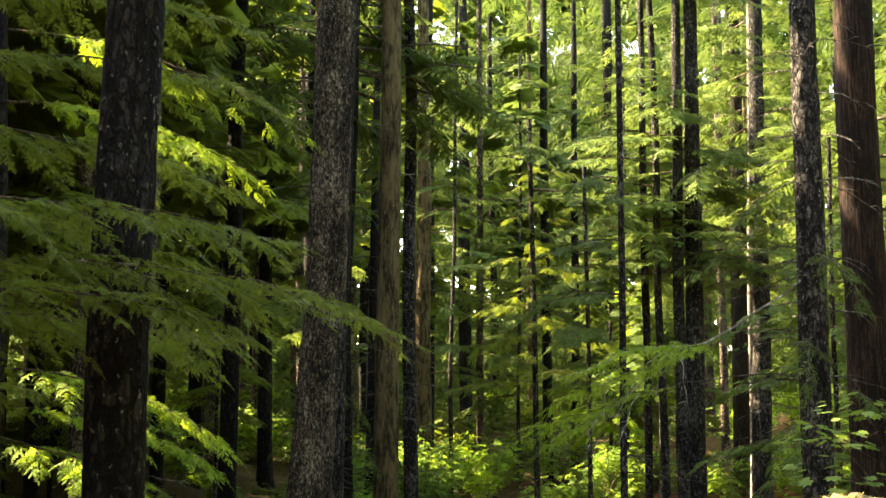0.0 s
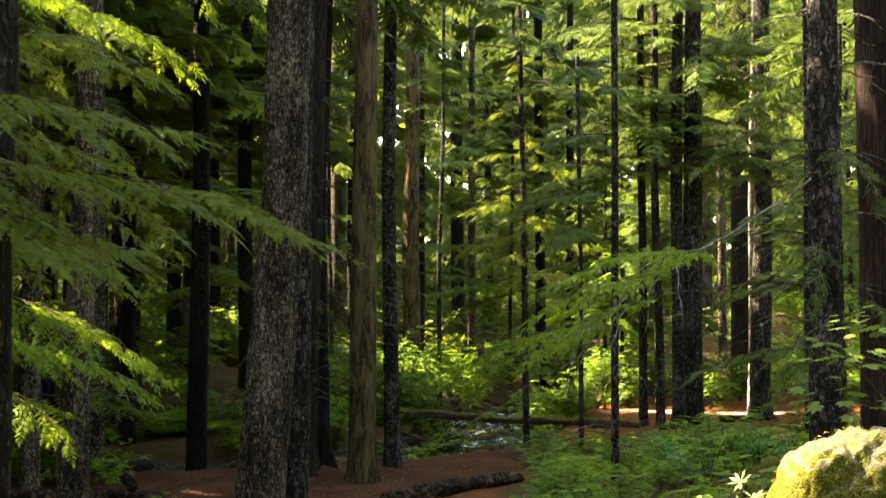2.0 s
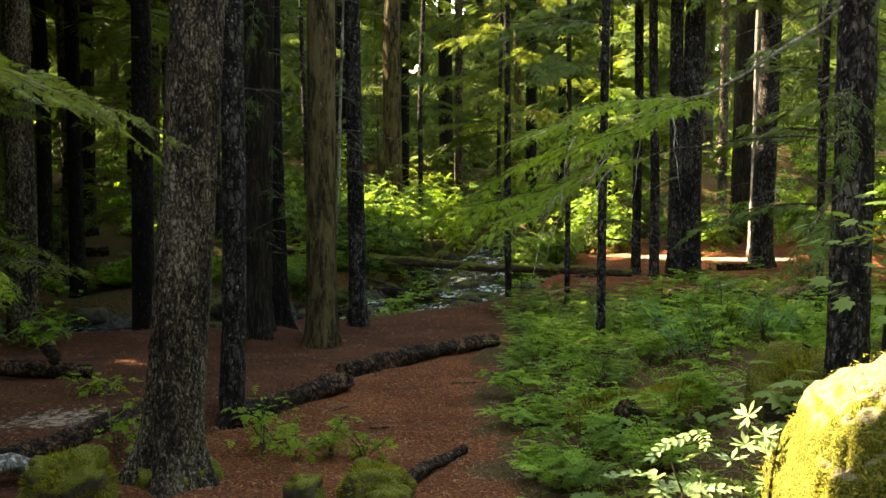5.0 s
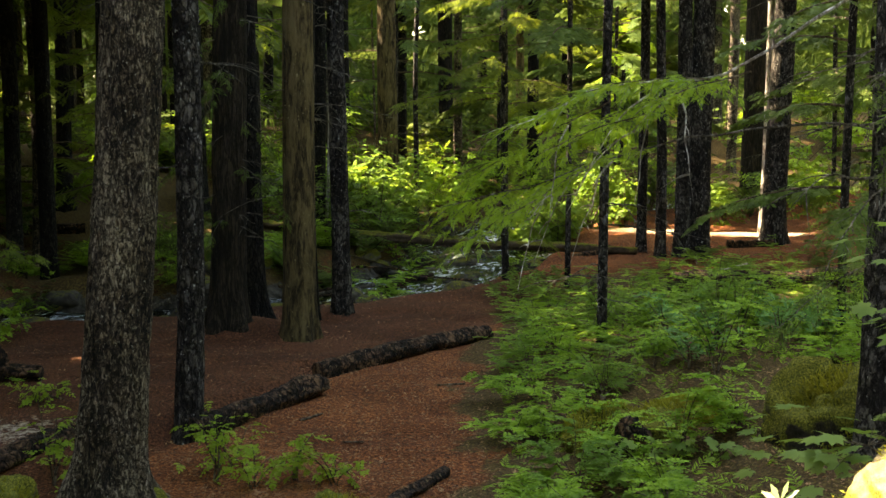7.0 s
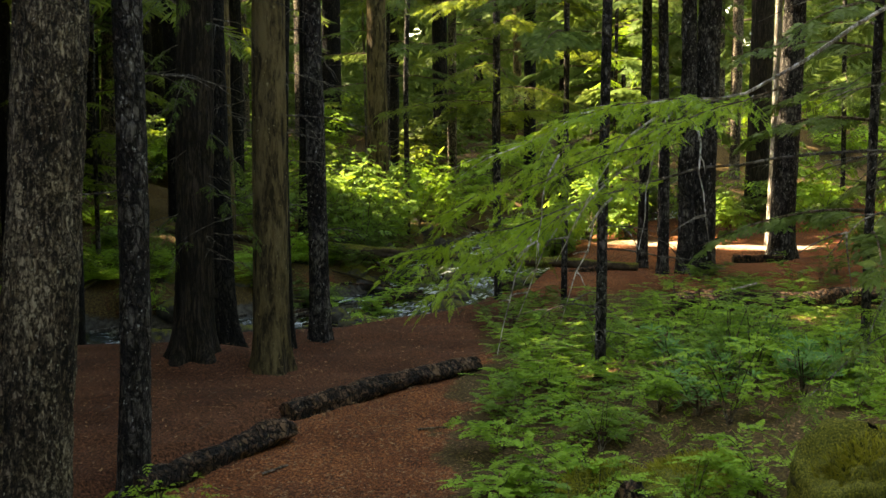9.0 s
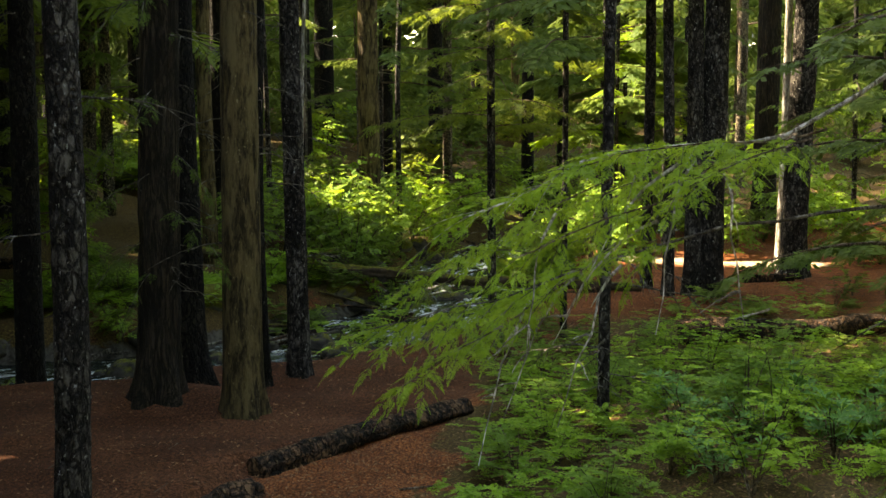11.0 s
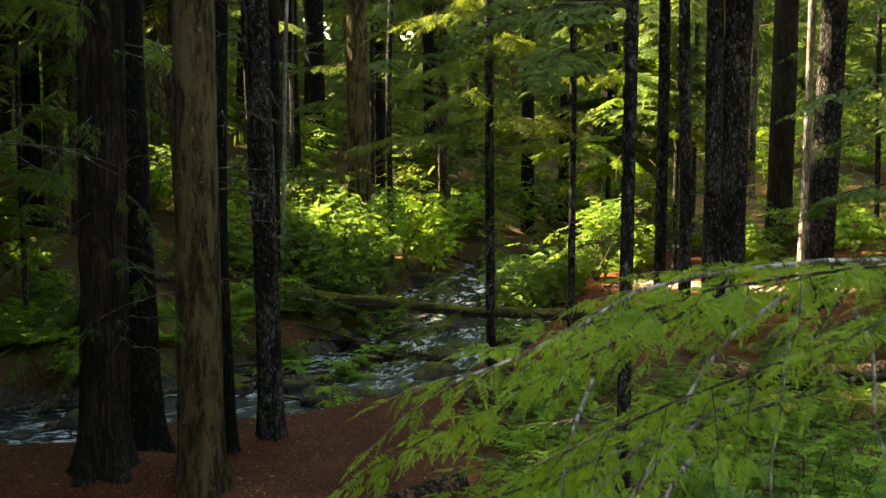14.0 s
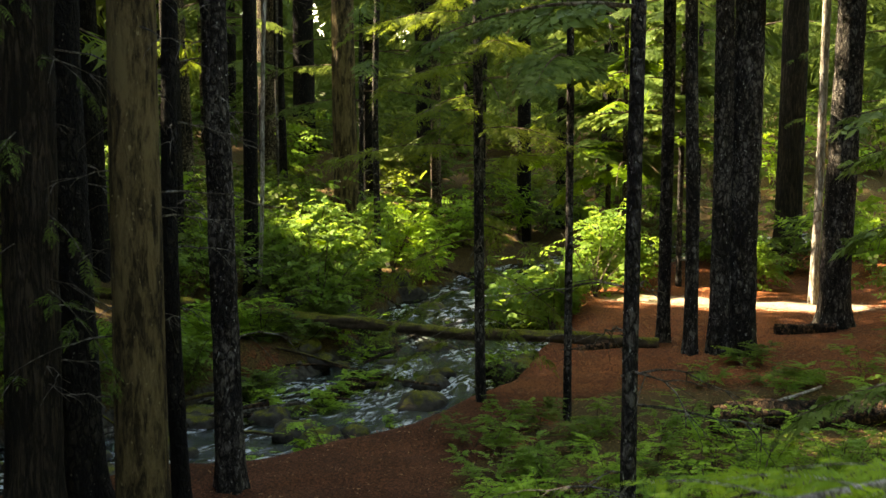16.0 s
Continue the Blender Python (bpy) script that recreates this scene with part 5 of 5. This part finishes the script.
# bushes beyond the creek
for k, (x, y, h, s_, n, lf) in enumerate([(-1.0, 36.8, 1.9, 1.0, 330, BERRY), (-0.2, 37.6, 1.7, 0.9, 300, BERRY), (-1.9, 37.4, 1.6, 0.9, 240, SHRUB), (0.5, 38.6, 1.6, 0.9, 240, SHRUB), (-0.6, 35.7, 1.0, 0.8, 200, BERRY),
                                          (4.15, 36.4, 1.35, 0.75, 300, BERRY), (4.8, 36.9, 1.5, 0.7, 260, BERRY), (3.7, 35.4, 0.9, 0.6, 170, BERRY), (5.2, 37.6, 1.4, 0.7, 200, BERRY), (7.9, 36.7, 0.9, 0.5, 150, BERRY), (5.4, 36.4, 1.0, 0.6, 170, BERRY), (3.75, 36.3, 1.1, 0.6, 170, BERRY),
                                          (-0.9, 35.5, 1.6, 0.9, 280, BERRY), (-0.2, 35.9, 1.2, 0.8, 240, BERRY), (-1.6, 35.6, 1.4, 0.8, 240, BERRY), (3.55, 34.7, 1.15, 0.8, 260, BERRY), (3.0, 36.2, 1.3, 0.8, 260, BERRY), (3.3, 35.4, 1.2, 0.9, 260, BERRY), (4.5, 35.9, 1.2, 0.8, 260, BERRY),
                                          (1.2, 39.2, 1.3, 0.9, 200, SHRUB), (-2.9, 36.2, 1.2, 0.9, 200, SHRUB)]):
    shrub("berry_bush", x, y, h, s_, n, lf, "lush berry bush beside the creek", 400 + k, leaf_size=0.36, stems=9, group="berry bushes", category="bush")
for k in range(62):
    x, y = r_p.uniform(-13, 1.0), r_p.uniform(28.5, 46)
    d, beyond = creek_way(np.array(x), np.array(y))
    if d < 1.9 or not beyond:
        continue
    h = r_p.uniform(0.5, 1.5)
    if -6.5 < x < 2 and y < 33.9 - 0.4 * (x + 5):
        h = 0.25 + 0.12 * h
    shrub("shrub", x, y, h, 0.7 * h + 0.25, 130, (SHRUB, NEEDLE, BERRY)[k % 3], "leafy shrub on the far creek bank", 450 + k, leaf_size=0.34, group="far bank shrubs")
for k in range(26):
    x, y = r_p.uniform(-11, -4.4), r_p.uniform(20.5, 25.5)
    if creek_way(np.array(x), np.array(y))[0] < 1.9:
        continue
    shrub("shrub", x, y, r_p.uniform(0.4, 0.9), 0.6, 100, SHRUB, "leafy shrub on the near creek bank", 540 + k, leaf_size=0.26, group="near bank shrubs")
for k in range(70):
    y = r_p.uniform(38, 66)
    x = r_p.uniform(-0.36 * y, 0.38 * y)
    if creek_way(np.array(x), np.array(y))[0] < 2.4 or (abs(x) < 3 and y < 42):
        continue
    shrub("shrub", x, y, r_p.uniform(0.8, 2.2), 1.4, 90, (NEEDLE, SHRUB)[k % 2], "distant green undergrowth bush", 600 + k, leaf_size=0.62, stems=5, group="distant shrubs")
for k, (x, y) in enumerate([(-0.3, 27.3), (0.2, 27.9), (-0.9, 26.9), (0.7, 28.7), (1.2, 29.4), (-1.6, 26.3), (-2.8, 25.9), (2.6, 30.9)]):
    shrub("shrub", x, y, r_p.uniform(0.3, 0.6), 0.5, 70, SHRUB, "dark green shrub overhanging the creek", 570 + k, leaf_size=0.24, group="near bank shrubs")
for k, (x, y, h) in enumerate([(0.4, 41.0, 1.4), (1.6, 41.6, 1.3), (2.6, 43.0, 1.5), (3.6, 44.6, 1.6), (-1.8, 41.0, 1.3), (5.6, 40.6, 1.2), (6.8, 41.2, 1.3), (8.0, 40.0, 1.2), (9.0, 38.6, 1.0), (10.4, 37.6, 1.0), (5.0, 46.4, 1.6), (7.4, 47.2, 1.8), (-3.4, 39.4, 1.2), (11.6, 35.6, 1.0), (10.2, 33.8, 0.8)]):
    shrub("shrub", x, y, h, 1.0, 170, (NEEDLE, SHRUB)[k % 2], "dense dark green shrub upstream", 580 + k, leaf_size=0.36, group="upstream shrubs")
for k in range(34):
    x, y = r_p.uniform(-9, 9), r_p.uniform(40.5, 50)
    if creek_way(np.array(x), np.array(y))[0] > 2.2:
        shrub("shrub", x, y, r_p.uniform(0.5, 1.1), 1.1, 110, (NEEDLE, MIDGREEN)[k % 2], "dim green undergrowth bush in the far woods", 1640 + k, leaf_size=0.46, stems=5, group="distant shrubs")
for k in range(14):
    shrub("shrub", -4 + 8.5 * k / 13 + r_p.uniform(-0.5, 0.5), r_p.uniform(50, 60), r_p.uniform(0.9, 1.7), 1.6, 110, (NEEDLE, MIDGREEN)[k % 2], "dim green undergrowth bush in the far woods", 1700 + k, leaf_size=0.7, stems=5, group="distant shrubs")
for k in range(30):
    x, y = r_p.uniform(3.2, 8.5), r_p.uniform(22.0, 29.6)
    if y > 25.5 and x < 4.6:
        continue
    huckleberry("shrub", x, y, r_p.uniform(0.18, 0.42), 0.4, 6, (NEEDLE, BERRY)[k % 2], "sparse low shrub on the brown litter", 1740 + k, 0.2, "trailside shrubs")
# small dark growth that hangs over the creek's edges
r_c = np.random.default_rng(91)
for k in range(64):
    i = r_c.integers(2, 8)
    t = r_c.random()
    p = CREEK[i] * (1 - t) + CREEK[i + 1] * t
    n_ = np.array([-(CREEK[i + 1] - CREEK[i])[1], (CREEK[i + 1] - CREEK[i])[0]])
    p = p + n_ / np.linalg.norm(n_) * (r_c.uniform(1.35, 3.4) if k % 4 else -r_c.uniform(1.3, 1.7))
    if p[0] < -7 or abs(p[0] - 4.5) < 1.5 and k % 4 == 0:
        continue
    shrub("shrub", p[0], p[1], r_c.uniform(0.25, 0.8), 0.5, 70, (NEEDLE, NEEDLE, SHRUB)[k % 3], "small dark shrub at the creek edge", 760 + k, (FANS, TWIGS)[k % 2], 0.24, 5, "creek edge shrubs")
for k, (x, y) in enumerate([(-0.7, 31.9), (0.0, 30.6), (-1.0, 29.1), (0.6, 32.4), (-0.4, 32.8), (1.7, 36.0), (-1.3, 30.2), (-0.6, 29.6), (1.0, 31.5), (-1.9, 31.2), (0.3, 31.4), (-0.2, 30.0), (1.5, 34.6), (-1.5, 31.7)]):
    huckleberry("shrub", x, y, r_c.uniform(0.55, 0.85), 0.5, 8, (NEEDLE, SHRUB)[k % 2], "dark leafy shrub rooted in the creek shallows", 860 + k, 0.34, "creek edge shrubs")
growth = thing("far_undergrowth", (0, 45, gz(0, 45)), "dim green undergrowth across the far woods", "undergrowth", kind="stuff")
part("branching", far_growth["wood"], TWIG, growth, kind="stuff")
for mat in (NEEDLE, SHRUB, MIDGREEN):
    part("foliage", far_growth[mat.name], mat, growth, smooth=False, kind="stuff")
# ferns along the creek
for k in range(96):
    x = r_p.uniform(-6, 2.4)
    y = np.interp(x, [-6, -3, 0, 2.4], [28.6, 29.6, 32.6, 38.6]) + r_p.uniform(-0.3, 2.5)
    ob = thing("fern", (x, y, gz(x, y)), "green fern on the creek bank", "fern", "creek ferns")
    fr = Soup()
    a = np.linspace(0, 2 * np.pi, 9, endpoint=False) + r_p.uniform(0, 1)
    put(fr, FERN, np.tile([[x, y, gz(x, y, 0.06)]], (9, 1)), np.stack([np.cos(a), np.sin(a), np.full(9, 0.55)], 1), np.tile([[0, 0, 1.0]], (9, 1)), r_p.uniform(0.5, 0.8, 9), r_p)
    part("foliage", fr, SHRUB, ob, smooth=False, kind="stuff")
# the sunlit shrub and the maple beside the boulder
shrub("rhododendron", 2.42, 10.3, 1.36, 0.24, 46, RHODO, "sunlit leathery-leaved shrub beside the boulder", 700, ROSES, 0.115, 8, "", "shrub")
shrub("rhododendron", 2.14, 10.25, 1.34, 0.26, 80, RHODO, "sunlit leathery-leaved shrub beside the boulder", 701, LEAFY, 0.26, 7, "", "shrub")


def vine_maple(x, y, pads, label, seed):
    """Thin arching stems, each ending in a level fan of lobed leaves: middle, radius, leaves."""
    r = np.random.default_rng(seed)
    ob = thing("vine_maple", (x, y, gz(x, y)), label, "shrub", "vine maples")
    green = Soup()
    t = np.linspace(0, 1, 8)
    for c, rad, n in pads:
        c = np.array(c)
        foot = np.array([x, y, gz(x, y) - 0.03])
        stem = Soup()
        path = foot + (c - foot) * np.stack([t ** 1.5, t ** 1.5, 1.25 * t - 0.25 * t ** 3], 1) + np.cumsum(r.normal(0, 0.012, (8, 3)), 0)
        stem.add(*tube(path, 0.010 * (1.1 - t) + 0.002, 5))
        a, d = r.uniform(0, 2 * np.pi, n), rad * np.sqrt(r.random(n))
        pos = c + np.stack([1.25 * d * np.cos(a), d * np.sin(a), r.normal(0, 0.07, n) - 0.12 * d], 1)
        for p in pos[::3]:
            stem.add(*tube(np.stack([path[-2], 0.5 * (path[-2] + p) + (0, 0, 0.03), p]), np.array([0.003, 0.002, 0.001]), 3))
        out = a + r.uniform(-0.7, 0.7, n)
        put(green, PALMS, pos, np.stack([np.cos(out), np.sin(out), r.uniform(-0.45, 0.0, n)], 1), np.array([0, 0, 1.0]) + 0.16 * r.normal(size=(n, 3)), r.uniform(0.11, 0.19, n), r)
        part("stem", stem, TWIG, ob)
    part("foliage", green, MAPLE, ob, smooth=False, kind="stuff")


vine_maple(4.5, 12.2, [((3.62, 12.0, 2.55), 0.42, 34), ((3.75, 11.8, 2.2), 0.4, 26), ((3.95, 12.1, 2.8), 0.35, 20)], "slender maple with lobed pale green leaves", 702)
vine_maple(3.9, 12.0, [((3.0, 11.6, 1.60), 0.40, 38), ((3.45, 11.5, 1.55), 0.38, 32), ((3.8, 11.7, 1.62), 0.4, 26)], "low maple with level fans of lobed leaves", 703)


# ---- boughs that reach into the way ----
def reach_out(ob, x, y, boughs, seed, wood_mat, leaf, step=0.10, twig_len=0.2, reach=0.34):
    """Long fine boughs on a tree, from heights z: azimuth, length, rise, droop, share that is bare."""
    r = np.random.default_rng(seed + 5)
    for (z, az, l, rise, droop, bare) in boughs:
        w, g = Soup(), Soup()
        fine_bough(w, g, (x, y, z), radians(az), l, rise, droop, r, bare, step, twig_len, reach)
        w_ob = part("branch", w, wood_mat, ob)
        part("foliage", g, leaf, w_ob, smooth=False, root=ob, kind="stuff")


r_b = np.random.default_rng(41)
reach_out(bank_hemlock, 2.05, 28.0,
          [(3.1 + 0.21 * k, 137.5 * k + 40, r_b.uniform(1.3, 2.1) * (1.0 - 0.02 * k), r_b.uniform(-0.02, 0.18), r_b.uniform(0.16, 0.34), 0.12) for k in range(25)]
          + [(0.9 + 0.2 * k, 120 * k + 200, r_b.uniform(0.9, 1.6), -0.05, 0.35, 0.3) for k in range(9)], 841, TWIG, MIDGREEN, 0.16, 0.24, 0.36)
reach_out(conifer("hemlock_tree", -4.3, 8.7, 0.3, DARK, "hemlock with long drooping green boughs", seed=801, twigs=3), -4.3, 8.7,
          [(5.3, -3, 2.9, 0.0, 0.12, 0.2), (5.9, 14, 2.9, 0.02, 0.12, 0.2), (4.9, 30, 3.0, 0.0, 0.14, 0.2), (4.3, 22, 2.6, 0.0, 0.14, 0.2), (6.5, 4, 3.2, 0.02, 0.14, 0.2), (3.6, 25, 2.6, 0.0, 0.16, 0.2)], 801, TWIG, MIDGREEN, 0.12, 0.2)
# level layers of boughs that cross before the near trunk
near_hemlock = conifer("hemlock_tree", -4.3, 6.4, 0.26, DARK, "hemlock with long level boughs in flat green layers", seed=803, twigs=3)
for k, pts in enumerate([
    [(-4.3, 6.4, 3.7), (-3.2, 6.6, 3.86), (-2.3, 6.75, 3.90), (-1.6, 6.95, 3.86), (-0.95, 7.3, 3.74)],
    [(-4.3, 6.5, 3.5), (-3.0, 6.9, 3.55), (-1.7, 7.1, 3.52), (-1.0, 7.6, 3.46), (-0.45, 8.1, 3.32)],
    [(-4.3, 6.4, 3.25), (-3.3, 6.5, 3.34), (-2.5, 6.6, 3.33), (-1.7, 6.75, 3.26), (-1.2, 6.9, 3.16)],
    [(-4.3, 6.6, 3.4), (-3.4, 7.3, 3.45), (-2.6, 7.8, 3.32), (-1.4, 8.3, 3.2)],
    [(-4.3, 6.3, 3.1), (-3.4, 6.2, 3.12), (-2.7, 6.3, 3.02), (-2.1, 6.4, 2.9)],
]):
    w, g = Soup(), Soup()
    fine_bough(w, g, pts[0], 0, 1, 0, 0, np.random.default_rng(960 + k), 0.2, 0.075, 0.15, 0.30, pts, TWIGLETS, 0.25)
    w_ob = part("branch", w, TWIG, near_hemlock)
    part("foliage", g, MIDGREEN, w_ob, smooth=False, root=near_hemlock, kind="stuff")
reach_out(conifer("hemlock_tree", -4.2, 11.6, 0.28, DARK, "hemlock with low drooping green boughs", seed=802, twigs=3), -4.2, 11.6,
          [(3.1, -12, 2.3, 0.05, 0.3, 0.2), (2.8, 8, 2.0, 0.0, 0.25, 0.2), (2.5, -25, 1.9, 0.0, 0.25, 0.2), (5.6, -5, 2.6, 0.0, 0.3, 0.2), (6.3, 12, 2.8, 0.0, 0.3, 0.2)], 802, TWIG, FRESH, 0.13, 0.22)
creek_hemlock = bpy.data.objects["hemlock_tree.001"]
reach_out(creek_hemlock, -1.95, 22.6,
          [(1.7 + 0.34 * k, (250, 200, 300, 170, 275, 225)[k % 6] + 13 * (k % 5), 0.7 + 0.12 * (k % 4), -0.1, 0.55, 0.2) for k in range(16)], 871, GREYTWIG, NEEDLE, 0.15, 0.17, 0.34)
reach_out(slope_fir, 4.1, 14.1,
          [(5.3, 215, 1.2, -0.1, 0.45, 0.25), (4.9, 160, 1.3, -0.1, 0.4, 0.25), (5.8, 190, 1.5, 0.0, 0.4, 0.25), (3.6, 250, 1.0, -0.15, 0.4, 0.2), (2.7, 230, 1.1, -0.1, 0.4, 0.2), (4.5, 280, 1.2, -0.1, 0.4, 0.2), (2.2, 200, 0.9, -0.1, 0.4, 0.2), (3.1, 310, 1.2, -0.1, 0.4, 0.2)], 851, GREYTWIG, NEEDLE, 0.14, 0.18, 0.36)
for k, (pts, bare, mat) in enumerate([
    ([(4.1, 14.1, 4.25), (3.74, 14.0, 3.97), (3.16, 13.9, 3.60), (2.85, 13.85, 3.43), (2.4, 13.8, 3.42), (2.05, 13.75, 3.40), (1.75, 13.7, 3.24), (1.5, 13.65, 3.12)], 0.56, PALE),
    ([(3.05, 13.9, 3.5), (2.7, 14.2, 3.36), (2.2, 14.4, 3.22), (1.75, 14.5, 3.02)], 0.25, TWIG),
    ([(2.6, 13.82, 3.42), (2.3, 13.45, 3.22), (1.95, 13.3, 3.12), (1.6, 13.25, 2.96)], 0.2, TWIG),
    ([(4.05, 14.05, 3.15), (3.2, 14.0, 3.10), (2.5, 13.95, 3.02), (1.94, 13.9, 2.87), (1.55, 13.9, 2.71), (1.2, 13.87, 2.64), (0.92, 13.85, 2.56)], 0.5, GREYTWIG),
    ([(2.1, 13.8, 3.3), (1.75, 13.9, 3.1), (1.45, 13.95, 2.92), (1.2, 14.0, 2.78)], 0.15, TWIG),
    ([(2.0, 13.9, 2.88), (1.65, 13.7, 2.66), (1.35, 13.6, 2.5), (1.12, 13.55, 2.36)], 0.15, TWIG),
    ([(2.3, 13.95, 2.98), (2.0, 14.2, 2.8), (1.6, 14.35, 2.62), (1.3, 14.4, 2.48)], 0.25, TWIG),
    ([(2.85, 13.85, 3.43), (2.5, 13.55, 3.46), (2.1, 13.42, 3.42), (1.8, 13.38, 3.34)], 0.2, TWIG),
    ([(3.0, 13.88, 3.46), (2.75, 13.5, 3.44), (2.5, 13.3, 3.38), (2.3, 13.2, 3.3)], 0.2, TWIG),
]):
    w, g = Soup(), Soup()
    fine_bough(w, g, pts[0], 0, 1, 0, 0, np.random.default_rng(930 + k), bare, 0.062, 0.13, 0.28, pts, TWIGLETS, 0.6, 1.4 if mat is PALE else 1.0)
    w_ob = part("branch", w, mat, slope_fir, "pale lichen-covered branch" if mat is PALE else "")
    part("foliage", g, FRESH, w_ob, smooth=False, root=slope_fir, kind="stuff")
drooping = Soup()
r_d = np.random.default_rng(66)
for (x, y, z, az_, l) in [(2.35, 13.75, 3.35, 200, 0.55), (1.8, 13.6, 3.15, 250, 0.45), (2.1, 13.7, 2.9, 230, 0.5), (2.45, 13.8, 3.36, 235, 0.6), (1.95, 13.85, 2.85, 215, 0.5), (1.7, 13.8, 2.72, 250, 0.55), (2.6, 13.8, 3.3, 265, 0.5), (2.25, 13.6, 3.1, 180, 0.45)]:
    dead_twig(drooping, (x, y, z), radians(az_), l, r_d, -0.3, 0.9)
part("deadwood", drooping, PALE, slope_fir, "bare pale hanging twigs", kind="stuff")

# ---- litter ----
n_lit = 62000
lx, ly = -5.5 + 14 * r_p.random(n_lit), 13 + 23 * r_p.random(n_lit) ** 1.3
d_l, beyond_l = creek_way(lx, ly)
bank_l = lx < np.interp(ly, *TRAIL_EDGE)
ok = (d_l > 1.9) & (beyond_l < 0.5) & (~bank_l | (r_p.random(n_lit) < 0.3))
lx, ly = lx[ok], ly[ok]
la_ = r_p.uniform(0, 6.28, len(lx))
bits = Soup()
bits.add(*diamonds(np.stack([lx, ly, height(lx, ly) + 0.012], 1), np.stack([np.cos(la_), np.sin(la_), r_p.uniform(-0.1, 0.35, len(lx))], 1),
                   np.stack([-np.sin(la_), np.cos(la_), r_p.uniform(-0.3, 0.3, len(lx))], 1), r_p.uniform(0.018, 0.07, len(lx)), r_p.uniform(0.006, 0.024, len(lx))))
lone("leaf_litter", bits, LITTER, (0, 15, 0), "scattered dry leaves and bark flakes", "litter", kind="stuff", smooth=False)

# ---- low green growth between the shrubs ----
n_gr = 2600
mx = r_p.uniform(1.5, 9.5, n_gr)
my = 12.5 + 14.0 * r_p.random(n_gr)
keep_m = mx > np.interp(my, [12, 14, 18, 22, 26], [1.3, 1.5, 1.45, 1.7, 2.6])
mx, my = mx[keep_m], my[keep_m]
ma = r_p.uniform(0, 6.28, len(mx))
low_green = Soup()
put(low_green, TWIGS, np.stack([mx, my, height(mx, my) + 0.01], 1), np.stack([np.cos(ma), np.sin(ma), r_p.uniform(0.2, 1.2, len(mx))], 1), np.array([0, 0, 1.0]) + 0.3 * r_p.normal(size=(len(mx), 3)), r_p.uniform(0.10, 0.26, len(mx)), r_p)
lone("ground_cover", low_green, SHRUB, (4, 18, 0), "low green sprigs over mossy ground", "ground cover", kind="stuff", smooth=False)
